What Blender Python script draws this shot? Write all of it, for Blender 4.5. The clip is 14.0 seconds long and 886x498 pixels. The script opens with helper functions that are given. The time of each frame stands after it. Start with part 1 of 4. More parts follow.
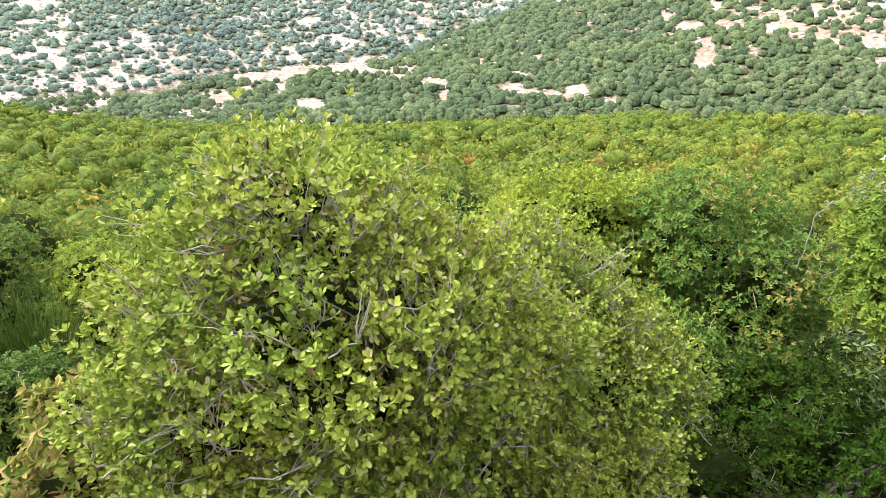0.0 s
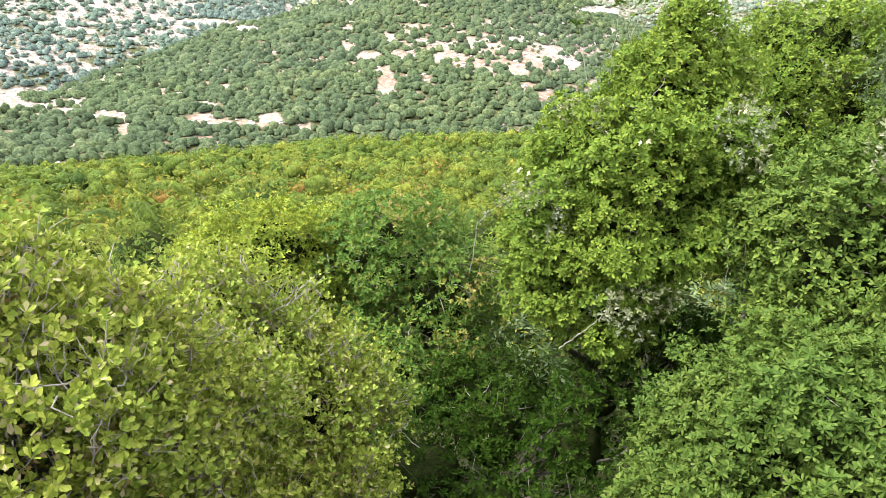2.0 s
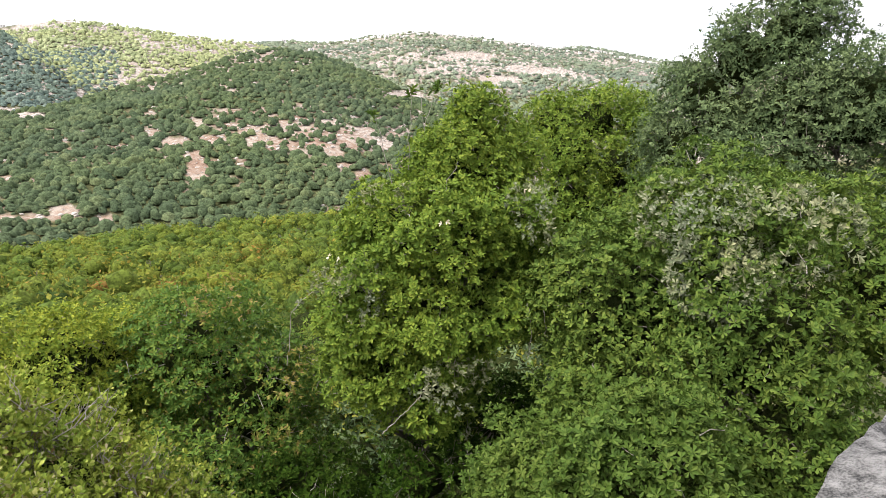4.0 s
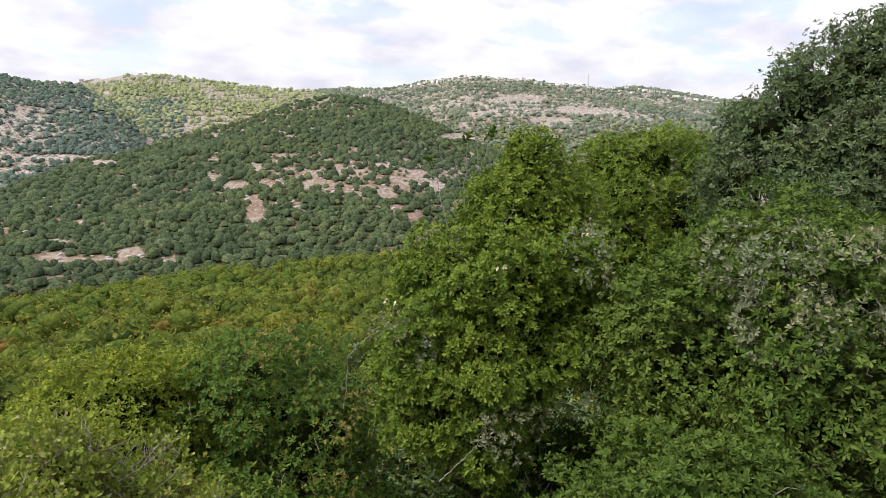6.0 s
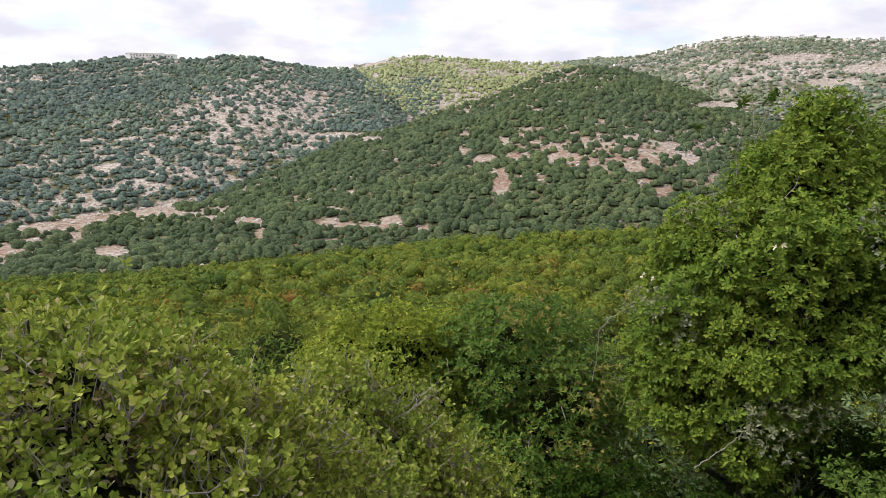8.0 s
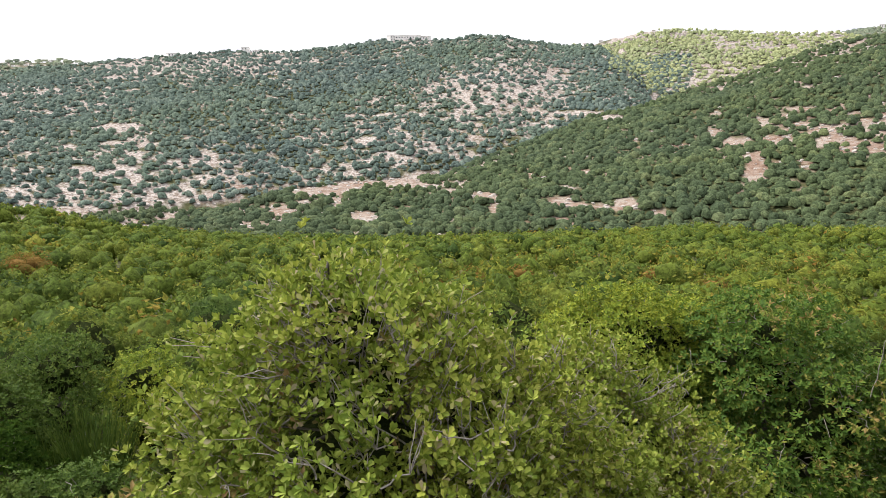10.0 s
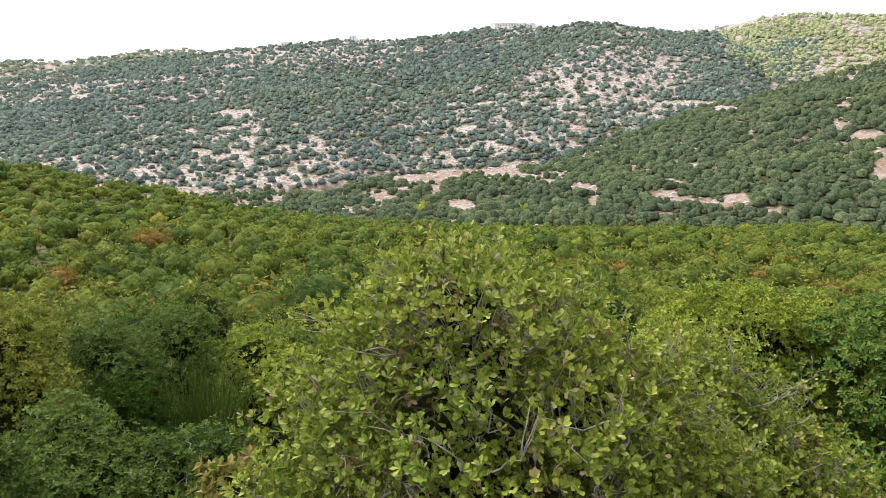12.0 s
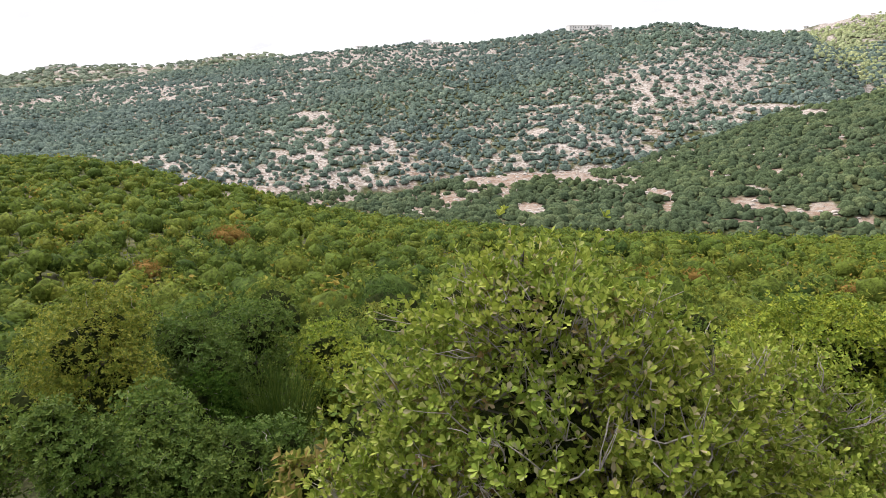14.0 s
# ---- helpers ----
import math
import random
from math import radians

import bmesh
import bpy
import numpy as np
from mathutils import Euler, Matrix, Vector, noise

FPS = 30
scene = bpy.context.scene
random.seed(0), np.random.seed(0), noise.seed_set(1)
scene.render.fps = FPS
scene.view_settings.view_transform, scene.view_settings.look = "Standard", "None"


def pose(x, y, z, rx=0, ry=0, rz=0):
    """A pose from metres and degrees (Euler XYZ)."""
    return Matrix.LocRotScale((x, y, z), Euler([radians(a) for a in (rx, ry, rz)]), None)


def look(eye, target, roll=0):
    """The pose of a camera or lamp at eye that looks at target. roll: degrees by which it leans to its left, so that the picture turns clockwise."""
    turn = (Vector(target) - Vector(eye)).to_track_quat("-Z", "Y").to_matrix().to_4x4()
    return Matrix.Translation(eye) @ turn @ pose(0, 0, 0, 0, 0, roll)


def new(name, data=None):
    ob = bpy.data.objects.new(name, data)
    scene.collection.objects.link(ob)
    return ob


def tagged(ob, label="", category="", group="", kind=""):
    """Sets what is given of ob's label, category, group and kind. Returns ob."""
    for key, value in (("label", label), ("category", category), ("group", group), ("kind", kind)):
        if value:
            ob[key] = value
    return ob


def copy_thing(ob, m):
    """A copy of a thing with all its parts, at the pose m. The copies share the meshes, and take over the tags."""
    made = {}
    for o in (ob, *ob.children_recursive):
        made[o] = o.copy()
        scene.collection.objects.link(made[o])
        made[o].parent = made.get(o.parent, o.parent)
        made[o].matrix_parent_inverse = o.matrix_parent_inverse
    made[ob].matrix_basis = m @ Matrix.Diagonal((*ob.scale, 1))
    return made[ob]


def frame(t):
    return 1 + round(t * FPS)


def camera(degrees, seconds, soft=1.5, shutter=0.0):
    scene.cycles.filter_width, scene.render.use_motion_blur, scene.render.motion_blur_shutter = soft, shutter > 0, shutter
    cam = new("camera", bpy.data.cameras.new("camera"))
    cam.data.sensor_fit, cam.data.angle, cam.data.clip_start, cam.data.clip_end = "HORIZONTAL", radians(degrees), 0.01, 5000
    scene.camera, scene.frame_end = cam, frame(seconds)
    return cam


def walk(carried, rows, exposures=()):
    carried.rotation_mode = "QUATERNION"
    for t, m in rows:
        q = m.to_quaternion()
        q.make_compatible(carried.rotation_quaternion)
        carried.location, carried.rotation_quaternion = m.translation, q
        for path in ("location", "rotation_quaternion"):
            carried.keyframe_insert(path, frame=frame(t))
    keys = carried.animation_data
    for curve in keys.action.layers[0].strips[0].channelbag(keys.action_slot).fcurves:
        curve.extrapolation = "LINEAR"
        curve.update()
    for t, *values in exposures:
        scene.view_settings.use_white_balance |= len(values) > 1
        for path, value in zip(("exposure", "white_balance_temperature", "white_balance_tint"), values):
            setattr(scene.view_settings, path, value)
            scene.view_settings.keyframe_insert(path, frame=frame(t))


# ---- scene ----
cam = camera(68.51, 14.0, soft=0.6)
PATH = [
    (0.0, 0.0, -0.0, 1.6, 66.0, -0.0, -0.0),
    (0.5, 0.032, 0.016, 1.595, 66.12, -0.63, -5.99),
    (1.0, 0.086, 0.021, 1.598, 65.74, -1.54, -11.81),
    (1.5, 0.152, -0.003, 1.608, 66.7, -1.63, -19.26),
    (2.0, 0.192, -0.027, 1.64, 68.91, -2.56, -25.8),
    (2.5, 0.21, -0.059, 1.657, 71.38, -2.84, -32.01),
    (3.0, 0.252, -0.085, 1.673, 72.95, -2.61, -37.98),
    (5.5, 0.319, -0.081, 1.75, 80.19, -1.2, -42.43),
    (6.0, 0.279, -0.052, 1.747, 79.82, -1.4, -37.25),
    (6.5, 0.24, -0.035, 1.745, 79.31, -0.22, -29.93),
    (7.0, 0.218, -0.028, 1.741, 78.98, 0.04, -24.4),
    (7.5, 0.189, -0.022, 1.73, 78.07, -0.58, -21.09),
    (8.0, 0.149, -0.019, 1.72, 77.35, 0.52, -16.18),
    (8.5, 0.112, -0.011, 1.714, 76.46, 0.46, -12.59),
    (9.0, 0.061, -0.011, 1.706, 76.21, 0.51, -6.46),
    (11.5, -0.104, -0.042, 1.67, 75.01, 0.95, 12.12),
    (12.0, -0.123, -0.036, 1.67, 74.92, 0.82, 12.96),
    (12.5, -0.138, -0.042, 1.678, 74.9, 1.01, 14.06),
    (13.0, -0.162, -0.05, 1.681, 75.13, 1.13, 16.38),
    (13.5, -0.172, -0.057, 1.684, 74.96, 1.01, 17.92),
    (14.0, -0.174, -0.073, 1.685, 75.24, 0.91, 19.12),
]
walk(cam, [(t, pose(*p)) for t, *p in PATH],
     [(0.0, 1.86, 6280, 10), (2.0, 1.92, 6280, 10), (3.0, 2.08, 6280, 10), (3.6, 1.6, 6380, 14), (4.8, 0.6, 6380, 14), (5.5, 0.48, 6380, 14), (9.2, 0.52, 6380, 14), (10.2, 0.95, 6380, 14), (11.3, 1.33, 6380, 14), (12.0, 0.9, 6380, 14), (12.5, 0.72, 6380, 14), (14.0, 0.78, 6380, 14)])

# ---- world, sun, exposure ----
SUN_EL, SUN_AZ = 52.0, -70.0            # degrees above the horizon, and round from straight ahead (minus: left)
world = bpy.data.worlds.new("sky")
scene.world = world
world.use_nodes = True
wn, wl = world.node_tree.nodes, world.node_tree.links
wn.clear()
w_out = wn.new("ShaderNodeOutputWorld")
w_mix = wn.new("ShaderNodeMixShader")
bg_sky = wn.new("ShaderNodeBackground")
bg_cloud = wn.new("ShaderNodeBackground")
sky = wn.new("ShaderNodeTexSky")
sky.sky_type = "NISHITA"
sky.sun_disc = False
sky.sun_elevation = radians(SUN_EL)
sky.sun_rotation = radians(SUN_AZ)
sky.altitude = 600
sky.dust_density = 2.5
bg_sky.inputs["Strength"].default_value = 0.15
w_co = wn.new("ShaderNodeTexCoord")
w_sep = wn.new("ShaderNodeSeparateXYZ")
w_add = wn.new("ShaderNodeMath"); w_add.operation = "ADD"; w_add.inputs[1].default_value = 0.30
w_dx = wn.new("ShaderNodeMath"); w_dx.operation = "DIVIDE"
w_dy = wn.new("ShaderNodeMath"); w_dy.operation = "DIVIDE"
w_com = wn.new("ShaderNodeCombineXYZ")
w_noise = wn.new("ShaderNodeTexNoise")
w_noise.inputs["Scale"].default_value = 3.0
w_noise.inputs["Detail"].default_value = 9
w_noise.inputs["Roughness"].default_value = 0.55
w_ramp = wn.new("ShaderNodeValToRGB")
w_ramp.color_ramp.elements[0].position = 0.40
w_ramp.color_ramp.elements[1].position = 0.48
w_ramp.color_ramp.elements[0].color = (0.55, 0.55, 0.55, 1)
w_shade = wn.new("ShaderNodeTexNoise")
w_shade.inputs["Scale"].default_value = 3.4
w_shade.inputs["Detail"].default_value = 7
w_col = wn.new("ShaderNodeValToRGB")
w_col.color_ramp.elements[0].position = 0.34
w_col.color_ramp.elements[0].color = (0.60, 0.605, 0.665, 1)
w_col.color_ramp.elements[1].position = 0.56
w_col.color_ramp.elements[1].color = (0.78, 0.775, 0.77, 1)
wl.new(w_co.outputs["Generated"], w_sep.inputs[0])
wl.new(w_sep.outputs["Z"], w_add.inputs[0])
wl.new(w_sep.outputs["X"], w_dx.inputs[0]); wl.new(w_add.outputs[0], w_dx.inputs[1])
wl.new(w_sep.outputs["Y"], w_dy.inputs[0]); wl.new(w_add.outputs[0], w_dy.inputs[1])
wl.new(w_dx.outputs[0], w_com.inputs[0]); wl.new(w_dy.outputs[0], w_com.inputs[1])
wl.new(w_com.outputs[0], w_noise.inputs["Vector"])
wl.new(w_com.outputs[0], w_shade.inputs["Vector"])
wl.new(w_noise.outputs["Fac"], w_ramp.inputs[0])
wl.new(w_shade.outputs["Fac"], w_col.inputs[0])
w_high = wn.new("ShaderNodeMapRange")
w_high.inputs["From Min"].default_value, w_high.inputs["From Max"].default_value = 0.0, 1.0
w_high.inputs["To Min"].default_value, w_high.inputs["To Max"].default_value = 0.90, 1.6
wl.new(w_sep.outputs["Z"], w_high.inputs["Value"])
wl.new(w_high.outputs[0], bg_cloud.inputs["Strength"])
wl.new(w_col.outputs[0], bg_cloud.inputs["Color"])
wl.new(sky.outputs[0], bg_sky.inputs["Color"])
wl.new(w_ramp.outputs[0], w_mix.inputs[0])
wl.new(bg_sky.outputs[0], w_mix.inputs[1])
wl.new(bg_cloud.outputs[0], w_mix.inputs[2])
wl.new(w_mix.outputs[0], w_out.inputs[0])

sun = new("sun", bpy.data.lights.new("sun", "SUN"))
sun.data.energy = 3.2
sun.data.angle = radians(20)
sun.data.color = (1.0, 0.95, 0.86)
e, a = radians(SUN_EL), radians(SUN_AZ)
sun.matrix_world = look((0, 0, 60), (-math.cos(e) * math.sin(a), -math.cos(e) * math.cos(a), 60 - math.sin(e)))


# ---- materials ----
def nodes_of(name):
    m = bpy.data.materials.new(name)
    m.use_nodes = True
    n, l = m.node_tree.nodes, m.node_tree.links
    return m, n, l, n["Principled BSDF"], n["Material Output"]


def ramp(n, stops):
    r = n.new("ShaderNodeValToRGB")
    els = r.color_ramp.elements
    while len(els) < len(stops):
        els.new(0.5)
    for el, (p, c) in zip(els, stops):
        el.position, el.color = p, (*c, 1)
    return r


def leaf_material(name, stops, rough=0.6, through_leaf=0.28, patch=0.6, tint=(1.25, 1.1, 0.6), amount=0.5, tone="", gloss=0.1, relief=0.0):
    """Leaves: a shade for each leaf, drifting over the crown, some light shining through."""
    m, n, l, b, out = nodes_of(name)
    geo = n.new("ShaderNodeNewGeometry")
    r = ramp(n, stops)
    if tone:
        src = n.new("ShaderNodeObjectInfo") if tone == "object" else n.new("ShaderNodeAttribute")
        if tone != "object":
            src.attribute_name = tone
        both = n.new("ShaderNodeMix")
        both.inputs[0].default_value = 0.3
        l.new(src.outputs["Random" if tone == "object" else "Fac"], both.inputs[2])
        l.new(geo.outputs["Random Per Island"], both.inputs[3])
        l.new(both.outputs[0], r.inputs[0])
    else:
        l.new(geo.outputs["Random Per Island"], r.inputs[0])
    tex = n.new("ShaderNodeTexNoise")
    tex.inputs["Scale"].default_value = patch
    tex.inputs["Detail"].default_value = 4
    l.new(geo.outputs["Position"], tex.inputs["Vector"])
    lim = n.new("ShaderNodeMapRange")
    lim.inputs["From Min"].default_value, lim.inputs["From Max"].default_value = 0.38, 0.66
    lim.inputs["To Max"].default_value = amount
    l.new(tex.outputs["Fac"], lim.inputs["Value"])
    mul = n.new("ShaderNodeMix"); mul.data_type = "RGBA"; mul.blend_type = "MULTIPLY"
    l.new(lim.outputs[0], mul.inputs[0])
    l.new(r.outputs[0], mul.inputs[6])
    mul.inputs[7].default_value = (*tint, 1)
    colour = mul.outputs[2]
    if relief:
        # leafy texture for leaves too small to model; dark specks imitate shade between leaves
        fine = n.new("ShaderNodeTexNoise"); fine.inputs["Scale"].default_value = relief; fine.inputs["Detail"].default_value = 5; fine.inputs["Roughness"].default_value = 0.7
        l.new(geo.outputs["Position"], fine.inputs["Vector"])
        span = n.new("ShaderNodeMapRange")
        span.inputs["From Min"].default_value, span.inputs["From Max"].default_value = 0.36, 0.64
        span.inputs["To Min"].default_value, span.inputs["To Max"].default_value = 0.45, 1.4
        l.new(fine.outputs["Fac"], span.inputs["Value"])
        leafy = n.new("ShaderNodeMix"); leafy.data_type = "RGBA"; leafy.blend_type = "MULTIPLY"; leafy.inputs[0].default_value = 1.0
        l.new(colour, leafy.inputs[6]); l.new(span.outputs[0], leafy.inputs[7])
        colour = leafy.outputs[2]
        bp = n.new("ShaderNodeBump"); bp.inputs["Strength"].default_value = 1.0; bp.inputs["Distance"].default_value = 0.7 / relief
        l.new(fine.outputs["Fac"], bp.inputs["Height"]); l.new(bp.outputs[0], b.inputs["Normal"])
    l.new(colour, b.inputs["Base Color"])
    b.inputs["Roughness"].default_value = rough
    b.inputs["Specular IOR Level"].default_value = gloss
    tr = n.new("ShaderNodeBsdfTranslucent")
    l.new(colour, tr.inputs["Color"])
    mix = n.new("ShaderNodeMixShader")
    mix.inputs[0].default_value = through_leaf
    l.new(b.outputs[0], mix.inputs[1]); l.new(tr.outputs[0], mix.inputs[2])
    l.new(mix.outputs[0], out.inputs[0])
    return m


def plain(name, stops, scale=4.0, rough=0.8, bump=0.4, detail=8, dist=0.02, gloss=0.3):
    """A rough natural surface: noise at two scales in colour and relief."""
    m, n, l, b, out = nodes_of(name)
    geo = n.new("ShaderNodeNewGeometry")
    t1 = n.new("ShaderNodeTexNoise"); t1.inputs["Scale"].default_value = scale; t1.inputs["Detail"].default_value = detail
    t2 = n.new("ShaderNodeTexNoise"); t2.inputs["Scale"].default_value = scale * 9; t2.inputs["Detail"].default_value = 6
    l.new(geo.outputs["Position"], t1.inputs["Vector"]); l.new(geo.outputs["Position"], t2.inputs["Vector"])
    mx = n.new("ShaderNodeMix"); mx.inputs[0].default_value = 0.4
    l.new(t1.outputs["Fac"], mx.inputs[2]); l.new(t2.outputs["Fac"], mx.inputs[3])
    r = ramp(n, stops)
    l.new(mx.outputs[0], r.inputs[0])
    l.new(r.outputs[0], b.inputs["Base Color"])
    b.inputs["Roughness"].default_value = rough
    b.inputs["Specular IOR Level"].default_value = gloss
    bp = n.new("ShaderNodeBump"); bp.inputs["Strength"].default_value = bump; bp.inputs["Distance"].default_value = dist
    l.new(mx.outputs[0], bp.inputs["Height"]); l.new(bp.outputs[0], b.inputs["Normal"])
    return m


def ground_material():
    """Soil and broken limestone between the scrub; the attribute 'bare' opens the clearings."""
    m, n, l, b, out = nodes_of("hillside_ground")
    geo = n.new("ShaderNodeNewGeometry")
    at = n.new("ShaderNodeAttribute"); at.attribute_name = "bare"
    big = n.new("ShaderNodeTexNoise"); big.inputs["Scale"].default_value = 0.03; big.inputs["Detail"].default_value = 8
    fine = n.new("ShaderNodeTexNoise"); fine.inputs["Scale"].default_value = 0.35; fine.inputs["Detail"].default_value = 9
    for t in (big, fine):
        l.new(geo.outputs["Position"], t.inputs["Vector"])
    grass = ramp(n, [(0.3, (0.035, 0.044, 0.018)), (0.55, (0.07, 0.078, 0.034)), (0.75, (0.13, 0.125, 0.065))])
    l.new(fine.outputs["Fac"], grass.inputs[0])
    soil = ramp(n, [(0.34, (0.145, 0.092, 0.068)), (0.46, (0.215, 0.16, 0.13)), (0.60, (0.30, 0.275, 0.25))])
    mx = n.new("ShaderNodeMix"); mx.inputs[0].default_value = 0.55
    l.new(big.outputs["Fac"], mx.inputs[2]); l.new(fine.outputs["Fac"], mx.inputs[3])
    l.new(mx.outputs[0], soil.inputs[0])
    rubble = ramp(n, [(0.38, (0.17, 0.14, 0.12)), (0.48, (0.29, 0.265, 0.25)), (0.58, (0.41, 0.395, 0.385))])
    l.new(fine.outputs["Fac"], rubble.inputs[0])
    far_pale = n.new("ShaderNodeAttribute"); far_pale.attribute_name = "far_pale"
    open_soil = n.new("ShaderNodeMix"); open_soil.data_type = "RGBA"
    l.new(far_pale.outputs["Fac"], open_soil.inputs[0])
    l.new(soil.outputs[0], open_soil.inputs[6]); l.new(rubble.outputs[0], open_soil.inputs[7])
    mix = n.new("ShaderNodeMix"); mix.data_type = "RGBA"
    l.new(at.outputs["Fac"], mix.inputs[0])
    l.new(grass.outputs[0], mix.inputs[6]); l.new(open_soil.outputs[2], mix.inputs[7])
    litter = n.new("ShaderNodeTexNoise"); litter.inputs["Scale"].default_value = 7.0; litter.inputs["Detail"].default_value = 8; litter.inputs["Roughness"].default_value = 0.75
    l.new(geo.outputs["Position"], litter.inputs["Vector"])
    speck = ramp(n, [(0.35, (0.35, 0.33, 0.30)), (0.5, (0.85, 0.82, 0.78)), (0.66, (1.5, 1.35, 1.15))])
    l.new(litter.outputs["Fac"], speck.inputs[0])
    mott = n.new("ShaderNodeMix"); mott.data_type = "RGBA"; mott.blend_type = "MULTIPLY"; mott.inputs[0].default_value = 1.0
    l.new(mix.outputs[2], mott.inputs[6]); l.new(speck.outputs[0], mott.inputs[7])
    l.new(mott.outputs[2], b.inputs["Base Color"])
    b.inputs["Roughness"].default_value = 0.95
    b.inputs["Specular IOR Level"].default_value = 0.1
    bp = n.new("ShaderNodeBump"); bp.inputs["Strength"].default_value = 0.6; bp.inputs["Distance"].default_value = 0.6
    l.new(fine.outputs["Fac"], bp.inputs["Height"]); l.new(bp.outputs[0], b.inputs["Normal"])
    return m


M_GROUND = ground_material()
M_OAK = leaf_material("yellow_green_oak_leaf", [(0.0, (0.1249, 0.1687, 0.0226)), (0.45, (0.2113, 0.2526, 0.0326)), (0.9, (0.3267, 0.3471, 0.0648)), (0.97, (0.3461, 0.2891, 0.1623))], patch=1.3, tint=(0.62, 0.85, 0.9), amount=0.55)
M_OAK_OLD = leaf_material("old_brown_oak_leaf", [(0.0, (0.09, 0.11, 0.025)), (0.5, (0.14, 0.125, 0.04)), (0.85, (0.20, 0.135, 0.06)), (1.0, (0.26, 0.22, 0.14))], patch=3.0)
M_MID = leaf_material("mid_green_leaf", [(0.0, (0.111, 0.156, 0.0193)), (0.5, (0.1919, 0.2427, 0.024)), (1.0, (0.3249, 0.3352, 0.0384))], patch=1.1, tint=(0.6, 0.8, 0.9))
M_PIST = leaf_material("loose_green_leaf", [(0.0, (0.046, 0.0976, 0.0176)), (0.6, (0.0793, 0.1482, 0.024)), (0.92, (0.1342, 0.1851, 0.0303)), (1.0, (0.1918, 0.1556, 0.038))], patch=1.6, tint=(1.2, 1.05, 0.8))
M_TURN = leaf_material("turning_orange_leaf", [(0.0, (0.114, 0.165, 0.024)), (0.45, (0.1995, 0.209, 0.04)), (0.8, (0.285, 0.22, 0.072)), (1.0, (0.304, 0.187, 0.08))], patch=4.0, tint=(0.75, 0.95, 0.9))
M_RUST = leaf_material("rust_turning_leaf", [(0.0, (0.13, 0.10, 0.022)), (0.5, (0.21, 0.125, 0.03)), (1.0, (0.27, 0.15, 0.045))], patch=0.8, tint=(0.75, 0.95, 0.8), gloss=0.08, rough=0.8)
M_OLIVE = leaf_material("olive_yellow_leaf", [(0.0, (0.0885, 0.115, 0.0164)), (0.5, (0.1594, 0.1831, 0.0232)), (1.0, (0.2835, 0.2613, 0.0355))], patch=1.0, tint=(0.7, 0.9, 0.9))
M_LAUREL = leaf_material("fresh_green_leaf", [(0.0, (0.0505, 0.0857, 0.0144)), (0.5, (0.0806, 0.13, 0.0202)), (1.0, (0.1411, 0.1832, 0.0325))], patch=1.2, tint=(0.65, 0.82, 0.9))
M_FRESH = leaf_material("spring_green_leaf", [(0.0, (0.0727, 0.1174, 0.0148)), (0.5, (0.1166, 0.1783, 0.0206)), (1.0, (0.2039, 0.2513, 0.033))], patch=1.2, tint=(0.65, 0.82, 0.9))
M_BRIGHT = leaf_material("light_green_leaf", [(0.0, (0.045, 0.0774, 0.0124)), (0.5, (0.0701, 0.1136, 0.0167)), (1.0, (0.12, 0.1595, 0.0311))], patch=1.4, tint=(0.65, 0.85, 0.9))
# darkened green that puts the shade of the hollows into the leaf colour
M_SHADE_LEAF = leaf_material("shade_darkened_leaf", [(0.0, (0.0131, 0.0307, 0.0037)), (0.5, (0.0232, 0.0472, 0.005)), (1.0, (0.0406, 0.0694, 0.0091))], patch=1.0, tint=(0.8, 1.0, 0.8), gloss=0.03, rough=0.8)
M_GREY = leaf_material("grey_felted_leaf", [(0.0, (0.1119, 0.1423, 0.0768)), (0.5, (0.1733, 0.2015, 0.123)), (1.0, (0.2573, 0.2725, 0.1899))], patch=2.0)
M_DARK = leaf_material("dark_evergreen_leaf", [(0.0, (0.0468, 0.0725, 0.0301)), (0.5, (0.0864, 0.1208, 0.0493)), (1.0, (0.1542, 0.1996, 0.0849))], patch=1.2, tint=(0.8, 0.95, 0.9))
SCRUB = [(0.0, (0.042, 0.078, 0.018)), (0.35, (0.092, 0.138, 0.024)), (0.66, (0.16, 0.192, 0.032)), (0.80, (0.215, 0.21, 0.036)), (0.92, (0.24, 0.155, 0.036))]
M_SCRUB = leaf_material("slope_scrub_leaf", SCRUB, patch=0.05, tint=(1.3, 1.12, 0.7), amount=0.5, tone="tone", gloss=0.08, rough=0.8, relief=2.2)
M_SLOPE = leaf_material("slope_tree_leaf", SCRUB[:4], patch=0.4, tint=(0.7, 0.85, 0.9), amount=0.5, tone="object", gloss=0.08, rough=0.8, relief=5.0)
M_SPUR = leaf_material("hill_scrub_leaf", [(0.0, (0.042, 0.0627, 0.0374)), (0.5, (0.0701, 0.0973, 0.0528)), (1.0, (0.1226, 0.1492, 0.0769))], patch=0.008, through_leaf=0.1, tint=(1.3, 1.25, 0.85), tone="tone", gloss=0.04, rough=0.9, relief=0.9)
# haze is mixed into the ridge's leaf colour, bluer and lighter
M_RIDGE = leaf_material("hazed_ridge_leaf", [(0.0, (0.0716, 0.1045, 0.093)), (0.5, (0.1056, 0.1451, 0.1239)), (1.0, (0.1798, 0.2223, 0.1798))], patch=0.005, through_leaf=0.1, tint=(1.25, 1.25, 0.9), tone="tone", gloss=0.08, rough=0.8, relief=0.6)
